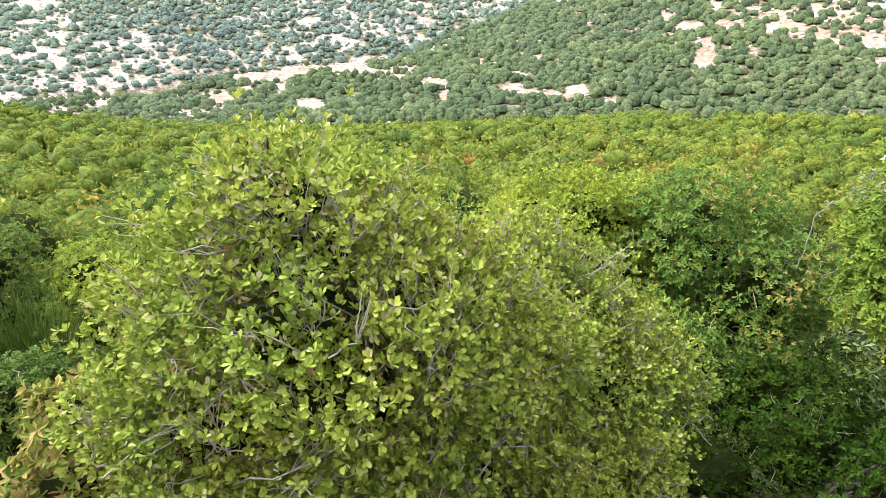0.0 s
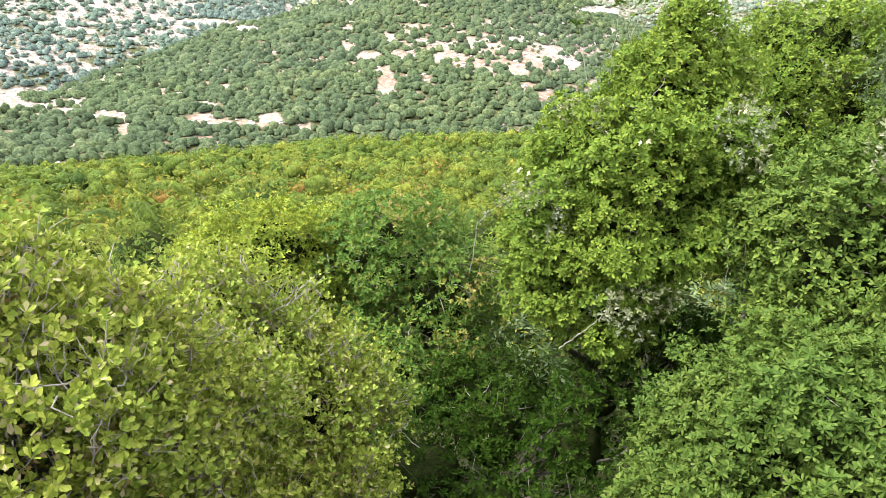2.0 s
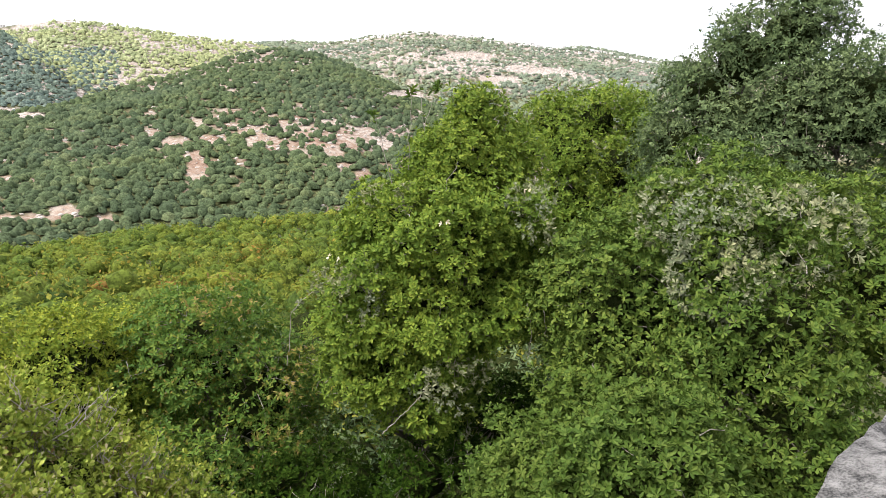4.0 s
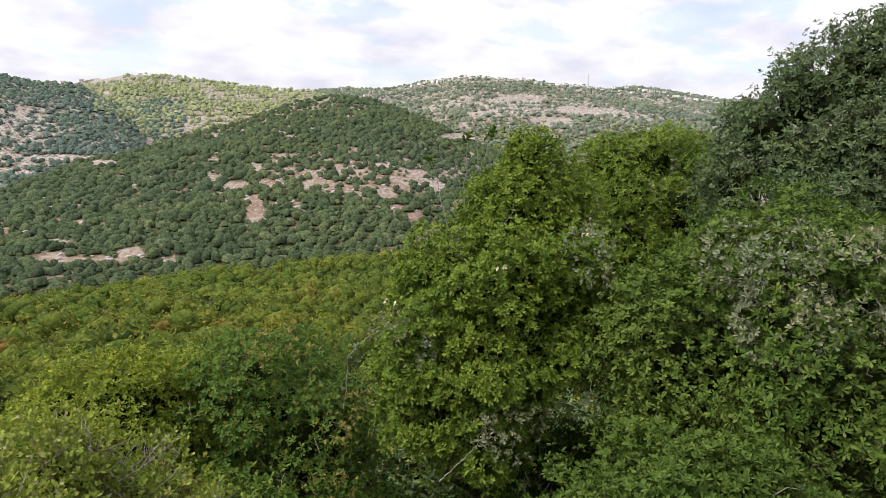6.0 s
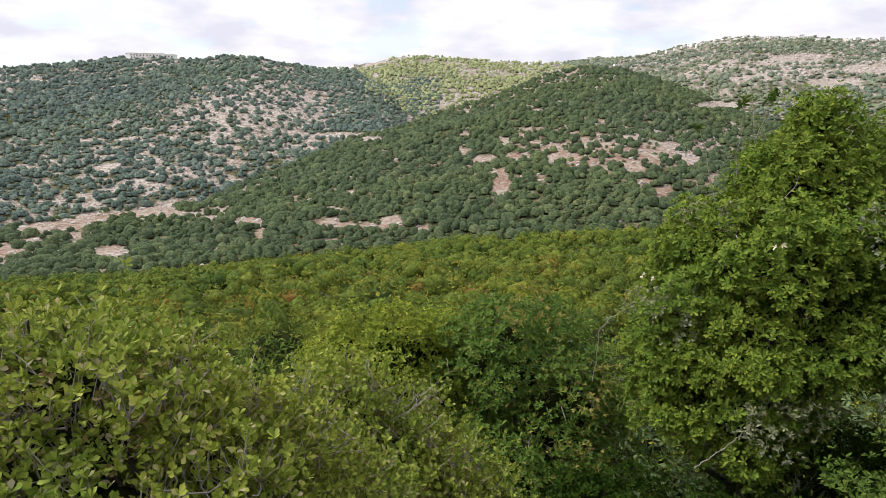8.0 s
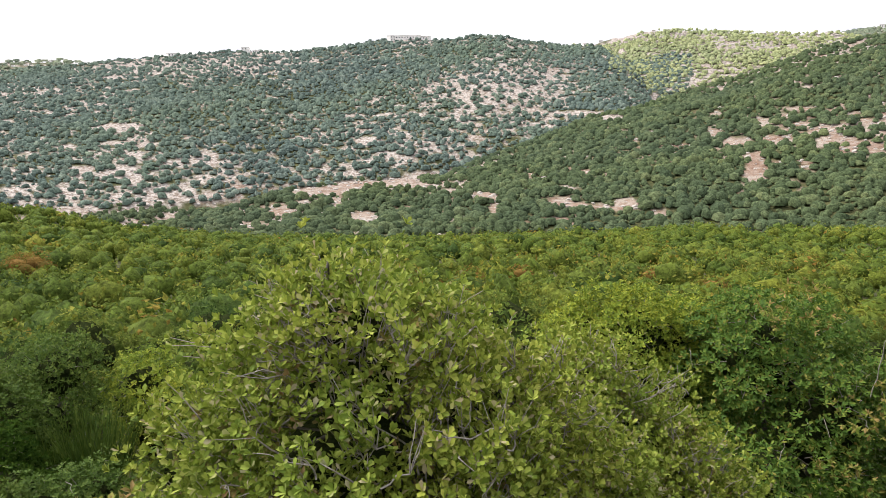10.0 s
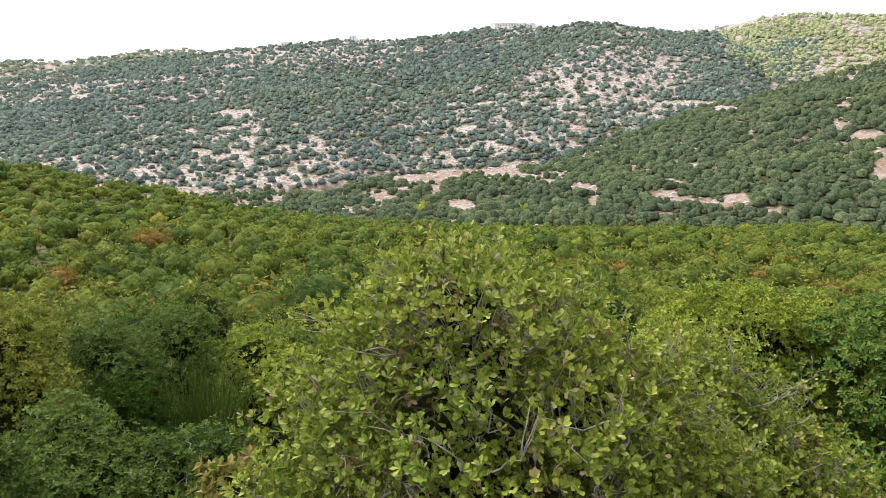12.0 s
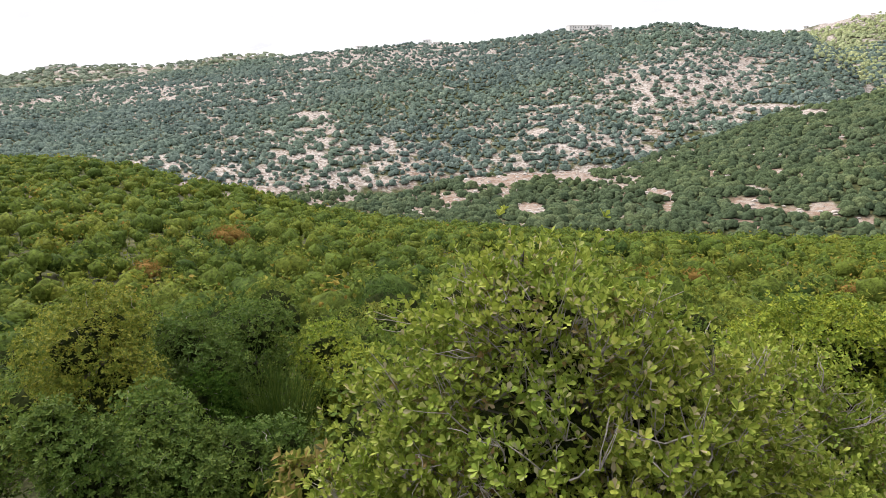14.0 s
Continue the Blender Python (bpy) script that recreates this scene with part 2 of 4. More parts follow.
# leaf colour lightened to put sunlight on the hill beyond the saddle
M_SUNNY = leaf_material("sunlight_tinted_leaf", [(0.0, (0.209, 0.2538, 0.1311)), (0.5, (0.275, 0.3132, 0.1596)), (1.0, (0.352, 0.3726, 0.2052))], patch=0.005, through_leaf=0.1, tint=(1.15, 1.08, 0.85), tone="tone", gloss=0.08, rough=0.8, relief=0.45)
# leaf colour paled and greyed to imitate haze over the farthest hills
M_FAR = leaf_material("hazed_far_leaf", [(0.0, (0.0974, 0.1262, 0.0957)), (0.5, (0.1503, 0.1852, 0.1341)), (1.0, (0.2297, 0.2525, 0.1915))], patch=0.004, through_leaf=0.1, tint=(1.25, 1.2, 0.9), tone="tone", gloss=0.08, rough=0.8, relief=0.35)
# near-black for the crowns' solid cores, imitating the shade inside them
M_CORE = plain("crown_shade_core", [(0.3, (0.008, 0.011, 0.004)), (0.5, (0.02, 0.028, 0.008)), (0.7, (0.045, 0.046, 0.016))], scale=9, bump=1.0, dist=0.05, gloss=0.02, rough=1.0)
M_BARK = plain("grey_bark", [(0.3, (0.05, 0.042, 0.033)), (0.55, (0.11, 0.096, 0.08)), (0.8, (0.21, 0.19, 0.165))], scale=14, bump=0.8)
M_TWIG = plain("pale_twig_bark", [(0.3, (0.17, 0.15, 0.125)), (0.7, (0.34, 0.31, 0.275))], scale=30, bump=0.3)
M_STONE = plain("lichened_limestone", [(0.39, (0.02, 0.02, 0.02)), (0.45, (0.07, 0.069, 0.066)), (0.52, (0.135, 0.132, 0.128)), (0.64, (0.21, 0.206, 0.2))], scale=16, bump=1.0, dist=0.03)
M_ROCK = plain("pale_outcrop_rock", [(0.3, (0.24, 0.21, 0.18)), (0.7, (0.46, 0.43, 0.39))], scale=0.6, bump=0.6, dist=0.3)
M_WALL = plain("pale_house_wall", [(0.3, (0.66, 0.64, 0.60)), (0.7, (0.82, 0.80, 0.77))], scale=0.3, bump=0.1)
M_GLASS = plain("dark_window", [(0.3, (0.05, 0.06, 0.07)), (0.7, (0.09, 0.10, 0.11))], scale=1, rough=0.2, bump=0.0)
M_STEEL = plain("grey_steel", [(0.3, (0.30, 0.30, 0.31)), (0.7, (0.42, 0.42, 0.43))], scale=2, rough=0.5, bump=0.1)
M_PETAL = leaf_material("cream_flower", [(0.0, (0.70, 0.60, 0.45)), (1.0, (0.85, 0.80, 0.70))], patch=3)

RNG = np.random.default_rng(7)


# ---- mesh helpers ----
def mesh_np(name, verts, faces, mats, smooth=False, index=None):
    """A mesh from an (n, 3) array of corners and an (m, k) array of faces."""
    me = bpy.data.meshes.new(name)
    verts, faces = np.asarray(verts, np.float32), np.asarray(faces, np.int32)
    k = faces.shape[1]
    me.vertices.add(len(verts)); me.vertices.foreach_set("co", verts.ravel())
    me.loops.add(faces.size); me.loops.foreach_set("vertex_index", faces.ravel())
    me.polygons.add(len(faces)); me.polygons.foreach_set("loop_start", np.arange(0, faces.size, k, dtype=np.int32))
    me.polygons.foreach_set("use_smooth", np.full(len(faces), smooth))
    for m in mats if isinstance(mats, (list, tuple)) else [mats]:
        me.materials.append(m)
    if index is not None:
        me.polygons.foreach_set("material_index", np.asarray(index, np.int32))
    me.update(calc_edges=True)
    return me


def part(name, me, parent, label=""):
    ob = new(name, me)
    ob.parent = parent
    return tagged(ob, label)


def lattice(ix, iy, iz):
    h = (ix * 374761393 + iy * 668265263 + iz * 1274126177) & 0x7FFFFFFF
    h = ((h ^ (h >> 13)) * 1103515245) & 0x7FFFFFFF
    return ((h ^ (h >> 16)) & 0xFFFF) / 65535.0


def vnoise(p):
    """Smooth value noise, 0 to 1, at an (n, 3) array of places."""
    p = np.asarray(p, float) + 1000.0
    i = np.floor(p).astype(np.int64)
    f = p - i
    f = f * f * (3 - 2 * f)
    out = 0.0
    for dx in (0, 1):
        for dy in (0, 1):
            for dz in (0, 1):
                w = (f[:, 0] if dx else 1 - f[:, 0]) * (f[:, 1] if dy else 1 - f[:, 1]) * (f[:, 2] if dz else 1 - f[:, 2])
                out = out + w * lattice(i[:, 0] + dx, i[:, 1] + dy, i[:, 2] + dz)
    return out


def fbm(p, octaves=4):
    out, amp, tot = 0.0, 1.0, 0.0
    p = np.asarray(p, float)
    for k in range(octaves):
        out = out + amp * vnoise(p * 2.03 ** k + 17.3 * k)
        tot += amp
        amp *= 0.5
    return out / tot


def unit(v):
    return v / np.maximum(np.linalg.norm(v, axis=-1, keepdims=True), 1e-9)


# ---- the land ----
EYE_Z = 1.6
# crests of the hills as seen round the viewpoint: bearing, rise of the crest (degrees), distance of the crest (m)
NEAR_CREST = [(-80, -3.0, 320), (-53, -4.9, 300), (-46, -6.2, 290), (-41, -7.9, 280), (-35.6, -9.4, 265), (-31, -10.8, 250), (-26, -11.9, 245), (-21, -12.7, 240), (-13, -13.5, 230), (-2, -13.5, 230),
              (7, -13.1, 230), (13, -12.6, 230), (22, -11.8, 230), (33, -10.8, 230), (45, -8.8, 220), (60, -6, 200), (80, -3, 180)]
SPUR = [(-34, -12, 400), (-28, -10.6, 420), (-20.8, -9.3, 440), (-15.2, -8.5, 465), (-9, -8.3, 490), (-5.5, -8.0, 510), (-3.2, -7.2, 530), (0.2, -5.9, 555), (5, -4.4, 600), (9.9, -2.8, 650),
        (13.4, -1.5, 680), (16.3, -0.7, 715), (19.6, 0.2, 740), (22.4, 1.35, 765), (25.2, 2.15, 790), (27.5, 2.6, 800), (30.2, 2.6, 805), (32.4, 2.25, 815), (34.5, 1.6, 820), (37.1, 0.5, 830), (41.6, -1.2, 830),
        (44, -2.2, 820), (50, -3.5, 800), (60, -5.5, 760)]
RIDGE = [(-80, 0.5, 1500), (-60, 0.3, 1400), (-52.5, -0.3, 1350), (-49, -0.35, 1330), (-45, 0.1, 1300), (-41, 0.75, 1280), (-36, 1.4, 1250), (-29.6, 2.25, 1210), (-23, 2.75, 1175), (-20.2, 2.95, 1160), (-16.9, 2.65, 1140),
         (-11.3, 3.2, 1115), (-7.6, 3.8, 1100), (-5.5, 3.85, 1095), (-3.7, 3.4, 1090), (-1.5, 4.0, 1085), (0.3, 3.85, 1085), (2.5, 3.35, 1095), (6.3, 2.85, 1120), (8.8, 2.9, 1140), (10.2, 2.0, 1080), (11.8, 0.4, 1010), (13.3, -1.5, 950), (18, -4.5, 900)]
SUNNY = [(-2, 1.0, 1700), (5, 2.7, 1700), (8, 2.9, 1650), (10, 3.3, 1600), (12.5, 4.0, 1550), (16.6, 3.8, 1550), (21, 3.4, 1600), (25, 3.1, 1650), (27, 2.9, 1700), (33, 1.5, 1750), (40, -1.5, 1800)]
FAR = [(14, 1.0, 2500), (22, 2.9, 2500), (26, 3.0, 2450), (28.8, 3.4, 2430), (31.4, 3.4, 2400), (33.1, 3.6, 2370), (35.2, 4.1, 2350), (37.2, 4.45, 2320), (39.1, 4.7, 2300), (41, 4.75, 2300), (43.9, 4.6, 2300), (47, 4.25, 2350), (51, 3.9, 2450), (54, 4.1, 2600),
       (57, 3.5, 2600), (60, 3.1, 2600), (75, 3, 2600), (95, 2, 2600)]
TOWN = [(-75, 0.3, 3700), (-54, 0.4, 3700), (-51, 0.7, 3700), (-49.2, 1.45, 3700), (-45, 1.25, 3700), (-40, 1.45, 3700), (-36.8, 2.1, 3600), (-33, 2.1, 3600), (-28, 1.0, 3600)]


def along(table, col, az):
    """A table's value at bearings az, rounded off a little between its entries."""
    t = np.array(table, float)
    return sum(np.interp(az + s, t[:, 0], t[:, col]) for s in (-1.2, -0.6, 0, 0.6, 1.2)) / 5


def hill(table, az, r, foot_r, foot_z, back=0.3, bend=0.85):
    """The height, from the eye's level, of one hill at bearing az and distance r."""
    t = np.array(table, float)
    el, rc = along(table, 1, az), along(table, 2, az)
    zc = rc * np.tan(np.radians(el))
    s = np.clip((r - foot_r) / (rc - foot_r), 0, 1)
    up = foot_z + (zc - foot_z) * s ** bend
    z = np.where(r < rc, up, zc - back * (r - rc) - 0.0006 * (r - rc) ** 2)
    z = np.where(r < foot_r, foot_z - 0.5 * (foot_r - r), z)
    out = np.maximum(t[0, 0] - az, 0) + np.maximum(az - t[-1, 0], 0)
    return z - out * 6.0


def height(x, y):
    """The ground's height over the flat top of the viewpoint, at arrays of places."""
    x, y = np.asarray(x, float), np.asarray(y, float)
    r = np.maximum(np.hypot(x, y), 0.05)
    az = np.degrees(np.arctan2(x, y))
    el, rc = along(NEAR_CREST, 1, az), along(NEAR_CREST, 2, az)
    zc = rc * np.tan(np.radians(el)) - 2.0
    # the slope under the viewpoint
    near = np.interp(r, [0, 0.8, 1.3, 2.2, 4, 8, 13, 30, 60], [-1.6, -1.6, -1.9, -3.4, -4.5, -6.3, -7.9, -12.6, -20.0])
    s = np.clip((r - 60) / (rc - 60), 0, 1)
    slope = np.where(r < 60, near, -20.0 + (zc + 20.0) * s)
    slope = np.where(r > rc, zc - 0.33 * (r - rc), slope)
    # behind the viewpoint the hilltop stays level
    back = np.clip((np.abs(az) - 95) / 35, 0, 1)
    slope = slope * (1 - back) + (-1.6 - 0.004 * r) * back
    z = np.maximum(slope, -96 - 40 * back)
    for table, fr, fz in ((SPUR, 290, -72.0), (RIDGE, 560, -92.0), (SUNNY, 980, -30.0), (FAR, 1150, -40.0), (TOWN, 2600, -60.0)):
        z = np.maximum(z, np.where(back > 0.5, -300, hill(table, az, r, fr, fz)))
    z = np.where(r > 3900, np.maximum(z, 10 + (r - 3900) * 0.03), z)
    p = np.stack([x, y, np.zeros_like(x)], -1).reshape(-1, 3)
    n = (fbm(p * 0.011, 4) - 0.5).reshape(x.shape)
    n2 = (fbm(p * 0.09, 3) - 0.5).reshape(x.shape)
    return EYE_Z + z + n * np.clip((r - 40) * 0.05, 0, 14) * (1 - back) + n2 * np.clip((r - 3) * 0.08, 0, 2.2)


# clearings of pale soil, as seen from the viewpoint: bearing, rise, half-widths in both (degrees)
CLEARINGS = [(-16.0, -8.95, 1.49, 0.45), (-14.1, -8.85, 1.15, 0.48), (-12.4, -8.5, 1.15, 0.45), (-10.6, -8.35, 1.03, 0.24), (-9.0, -8.3, 0.92, 0.45), (-7.5, -8.3, 1.03, 0.63), (-6.0, -8.75, 1.15, 0.33), (-3.8, -9.2, 1.38, 0.24),
             (-0.6, -9.65, 1.49, 0.33), (-11.5, -11.25, 1.26, 0.54), (-18.5, -10.45, 1.15, 0.38), (-13.8, -10.1, 0.69, 0.3), (0.1, -10.5, 0.34, 0.9), (6.6, -10.25, 1.49, 0.3), (9.0, -10.45, 1.72, 0.27), (11.6, -10.25, 1.15, 0.6),
             (14.3, -10.9, 0.69, 0.38), (21.4, -7.2, 0.86, 0.9), (21.3, -6.3, 0.57, 0.75), (35.0, -7.5, 0.69, 0.75), (22.0, -12.3, 1.03, 0.52), (18.8, -12.8, 0.69, 0.3), (-41.4, -8.3, 0.92, 0.3), (-38.0, -9.2, 0.69, 0.27),
             (-36.6, -9.1, 0.57, 0.22), (-30.2, -10.85, 1.15, 0.3), (-25.4, -11.75, 0.8, 0.22), (-21.6, -12.5, 0.8, 0.3), (-30.5, -2.9, 1.84, 0.3), (7.0, -2.6, 2.53, 0.21), (10.0, -3.0, 0.92, 0.3), (-10.8, -4.7, 0.92, 0.38),
             (18.2, -4.2, 0.69, 0.32), (19.7, -4.8, 1.03, 0.37), (22.6, -4.6, 1.15, 0.32), (26.3, -4.5, 1.26, 0.27), (32.5, -5.4, 0.69, 0.54), (35.2, -3.8, 0.8, 0.54), (36.5, -4.6, 0.8, 0.49), (13.3, -1.4, 0.34, 0.38),
             (38.5, -0.4, 1.61, 0.32), (46.5, 1.2, 1.84, 0.3), (49.5, 2.0, 2.3, 0.3), (44.0, 3.0, 2.07, 0.3)]
# stony and closely wooded stretches: bearing, rise, half-widths, how much more open
# the entry at bearing 3 is stony, and opened further to imitate sunlight
STONY = [(28.5, -4.0, 11, 1.8, 0.18), (3.0, -0.6, 6.5, 2.6, 0.17), (-12.5, -4.3, 9, 0.9, 0.03), (-24.5, 1.7, 8, 0.8, 0.18), (-38, -1.2, 9, 1.2, 0.05), (-31, -4.6, 8, 1.4, -0.07), (-43.5, -5.6, 4, 0.6, 0.03), (-44, 0.3, 6, 0.5, 0.08), (-6.5, 3.6, 2.0, 0.4, 0.25),
         (-4.6, 2.0, 4.0, 1.2, -0.14), (-20, -4.2, 4.5, 2.2, -0.12), (9.5, -7.0, 8, 1.2, 0.02), (24, 0.4, 8, 1.2, 0.03), (-10, 0.8, 5, 1.6, -0.07), (26, -9.0, 12, 1.2, -0.09), (-2, -11.5, 14, 1.2, -0.02), (16, 1.2, 6, 1.6, 0.07), (44, 2.6, 10, 1.0, 0.07), (28, -0.8, 12, 1.4, 0.04)]


def bareness(x, y):
    """0 where scrub covers the ground, 1 on open soil and rock."""
    x, y = np.asarray(x, float), np.asarray(y, float)
    r, az = np.hypot(x, y), np.degrees(np.arctan2(x, y))
    p = np.stack([x, y, np.zeros_like(x)], -1)
    # terraces run along the slopes, so the gaps are long across the line from the valley
    z = height(x, y)
    q = np.stack([x * 0.05, y * 0.05, z * 0.26], -1)
    t = fbm(q, 4)
    # finer breaks on the hills across the valley
    q2 = np.stack([x * 0.12, y * 0.12, z * 0.42], -1)
    across = np.clip((r - 300) / 80, 0, 1)
    t = t * (1 - 0.62 * across) + 0.62 * across * fbm(q2 + 9.7, 3)
    big = fbm(p * 0.006 + 5.1, 3)
    # how stony each hill is
    stony = np.interp(r, [0, 120, 270, 330, 460, 560, 700, 900, 1300, 2000, 2600], [-0.3, -0.2, -0.12, 0.03, 0.085, 0.09, 0.08, 0.06, 0.09, 0.10, 0.11])
    el = np.degrees(np.arctan2(z - EYE_Z, r))
    for ca, ce, wa, we, amount in STONY:
        stony = stony + across * amount * np.exp(-((az - ca) / wa) ** 2 - ((el - ce) / we) ** 2)
    b = np.clip((t + (0.32 + 0.1 * across) * (big - 0.5) + stony - 0.56 - 0.015 * across) * 12, 0, 1)
    for ca, ce, wa, we in CLEARINGS:
        d = ((az - ca) / wa) ** 2 + ((el - ce) / we) ** 2
        b = np.maximum(b, np.clip((1.3 - d - 1.1 * (t - 0.5)) * 2.5, 0, 1) * 1.6)      # over 1: hardly a bush
    return b


def build_ground():
    az = np.concatenate([np.arange(-180, -64, 4), np.arange(-64, 70, 0.25), np.arange(70, 180.1, 4)])
    az[-1] = 180
    r = np.concatenate([[0.3, 0.6, 0.9], np.geomspace(1.2, 250, 46), np.linspace(256, 1300, 165), np.geomspace(1310, 4850, 46)])
    A, R = np.meshgrid(np.radians(az), r)
    x, y = R * np.sin(A), R * np.cos(A)
    z = height(x, y)
    nr, na = x.shape
    verts = np.concatenate([[[0, 0, 0.0]], np.stack([x, y, z], -1).reshape(-1, 3)])
    i, j = np.meshgrid(np.arange(nr - 1), np.arange(na - 1), indexing="ij")
    k = 1 + i * na + j
    f = np.stack([k, k + 1, k + na + 1, k + na], -1).reshape(-1, 4)[:, ::-1]
    me = mesh_np("ground", verts, f, M_GROUND, True)
    at = me.attributes.new("bare", "FLOAT", "POINT")
    at.data.foreach_set("value", np.concatenate([[0.0], np.clip(bareness(x.ravel(), y.ravel()), 0, 1)]).astype(np.float32))
    rr, aa = R.ravel(), np.degrees(A.ravel())
    # bare ground turns paler farther out, most on the ridge's side
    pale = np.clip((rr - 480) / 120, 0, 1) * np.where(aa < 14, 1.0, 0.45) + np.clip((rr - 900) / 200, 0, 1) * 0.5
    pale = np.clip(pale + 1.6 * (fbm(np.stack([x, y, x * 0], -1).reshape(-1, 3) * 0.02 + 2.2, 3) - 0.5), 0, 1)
    ch = me.attributes.new("far_pale", "FLOAT", "POINT")
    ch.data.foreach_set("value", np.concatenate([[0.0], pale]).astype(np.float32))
    tagged(new("ground", me), "scrub-covered limestone hillsides falling to a wooded valley", "ground", kind="structure")


build_ground()

# the height of the skyline before each distance, to leave out woods that no place near the viewpoint sees
S_AZ = np.arange(-66, 88, 0.5)
S_R = np.concatenate([np.geomspace(10, 250, 60), np.linspace(256, 3800, 420)])
_a, _r = np.meshgrid(np.radians(S_AZ), S_R)
_e = np.degrees(np.arctan2(height(_r * np.sin(_a), _r * np.cos(_a)) - 1.7, _r))
S_EL = np.maximum.accumulate(_e, axis=0)


def seen(x, y, z, margin):
    r, az = np.hypot(x, y), np.degrees(np.arctan2(x, y))
    i = np.clip(np.searchsorted(S_R, r * 0.985) - 1, 0, len(S_R) - 1)
    j = np.clip(np.round((az + 66) / 0.5).astype(int), 0, len(S_AZ) - 1)
    return np.degrees(np.arctan2(z + margin - 1.7, r)) > S_EL[i, j]


# ---- foliage ----
def ball(sub):
    bm = bmesh.new()
    bmesh.ops.create_icosphere(bm, subdivisions=sub, radius=1.0)
    v = np.array([p.co[:] for p in bm.verts])
    f = np.array([[p.index for p in t.verts] for t in bm.faces])
    bm.free()
    return v, f


BALL1, BALL2, BALL3 = ball(1), ball(2), ball(3)
LEAF_V = np.array([(0, 0, 0), (0.13, 0.36, 0.02), (0.25, 0.74, 0.025), (0, 1, -0.02), (-0.25, 0.74, 0.025), (-0.13, 0.36, 0.02)])     # blunt, widest near the tip
LANCE_V = np.array([(0, 0, 0), (0.15, 0.28, 0.05), (0.17, 0.6, 0.05), (0, 1, -0.08), (-0.17, 0.6, 0.05), (-0.15, 0.28, 0.05)])    # pointed
LEAF_F = np.array([(0, 1, 2, 3), (0, 3, 4, 5)])
KITE_V = np.array([(0, 0, 0), (0.2, 0.72, 0.03), (0, 1, -0.04), (-0.2, 0.72, 0.03)])
KITE_F = np.array([(0, 1, 2, 3)])


def rosettes(at, axis, length, count, shape, open_lo=22, open_hi=75):
    """Leaves in whorls: count leaves at each place, spread round its axis."""
    n = len(at)
    u = unit(np.cross(axis, RNG.normal(size=(n, 3))))
    w = np.cross(axis, u)
    p = np.repeat(at, count, 0)
    a, u, w = np.repeat(axis, count, 0), np.repeat(u, count, 0), np.repeat(w, count, 0)
    phi = np.tile(np.arange(count), n) * (2 * math.pi / count) + np.repeat(RNG.uniform(0, 6.28, n), count) + RNG.normal(0, 0.3, n * count)
    tilt = np.radians(RNG.uniform(open_lo, open_hi, n * count))
    out = np.cos(phi)[:, None] * u + np.sin(phi)[:, None] * w
    d = np.cos(tilt)[:, None] * a + np.sin(tilt)[:, None] * out
    nor = unit(a - (a * d).sum(1, keepdims=True) * d + RNG.normal(0, 0.15, (n * count, 3)))
    side = unit(np.cross(d, nor))
    s = (length * RNG.uniform(0.65, 1.2, n * count))[:, None, None]
    tv, tf = {"blunt": (LEAF_V, LEAF_F), "lance": (LANCE_V, LEAF_F), "kite": (KITE_V, KITE_F)}[shape]
    v = p[:, None] + s * (tv[None, :, 0:1] * side[:, None] + tv[None, :, 1:2] * d[:, None] + tv[None, :, 2:3] * nor[:, None])
    f = tf[None] + (np.arange(n * count) * len(tv))[:, None, None]
    return v.reshape(-1, 3), f.reshape(-1, tf.shape[1])


def joined(pieces):
    vs, fs, k = [], [], 0
    for v, f in pieces:
        vs.append(v); fs.append(np.asarray(f) + k); k += len(v)
    return np.concatenate(vs), np.concatenate(fs)


def tube(points, radii, sides=6):
    """A tapered round branch through points."""
    p = np.asarray(points, float)
    n = len(p)
    d = unit(np.gradient(p, axis=0))
    ref = np.array([0.31, 0.22, 0.92]) if abs(d[0] @ np.array([0.31, 0.22, 0.92])) < 0.95 else np.array([1.0, 0, 0])
    u = unit(np.cross(d, ref)); w = np.cross(d, u)
    t = np.arange(sides) * 2 * math.pi / sides
    v = p[:, None] + np.asarray(radii)[:, None, None] * (np.cos(t)[None, :, None] * u[:, None] + np.sin(t)[None, :, None] * w[:, None])
    i, j = np.meshgrid(np.arange(n - 1), np.arange(sides), indexing="ij")
    k = (j + 1) % sides
    f = np.stack([i * sides + j, i * sides + k, (i + 1) * sides + k, (i + 1) * sides + j], -1).reshape(-1, 4)
    return v.reshape(-1, 3), f


def bent(a, b, n, sway):
    """Points of a crooked branch from a to b."""
    a, b = np.asarray(a, float), np.asarray(b, float)
    s = np.linspace(0, 1, n)[:, None]
    return a + (b - a) * s + RNG.normal(0, sway, (n, 3)) * np.sin(s * math.pi) ** 0.5


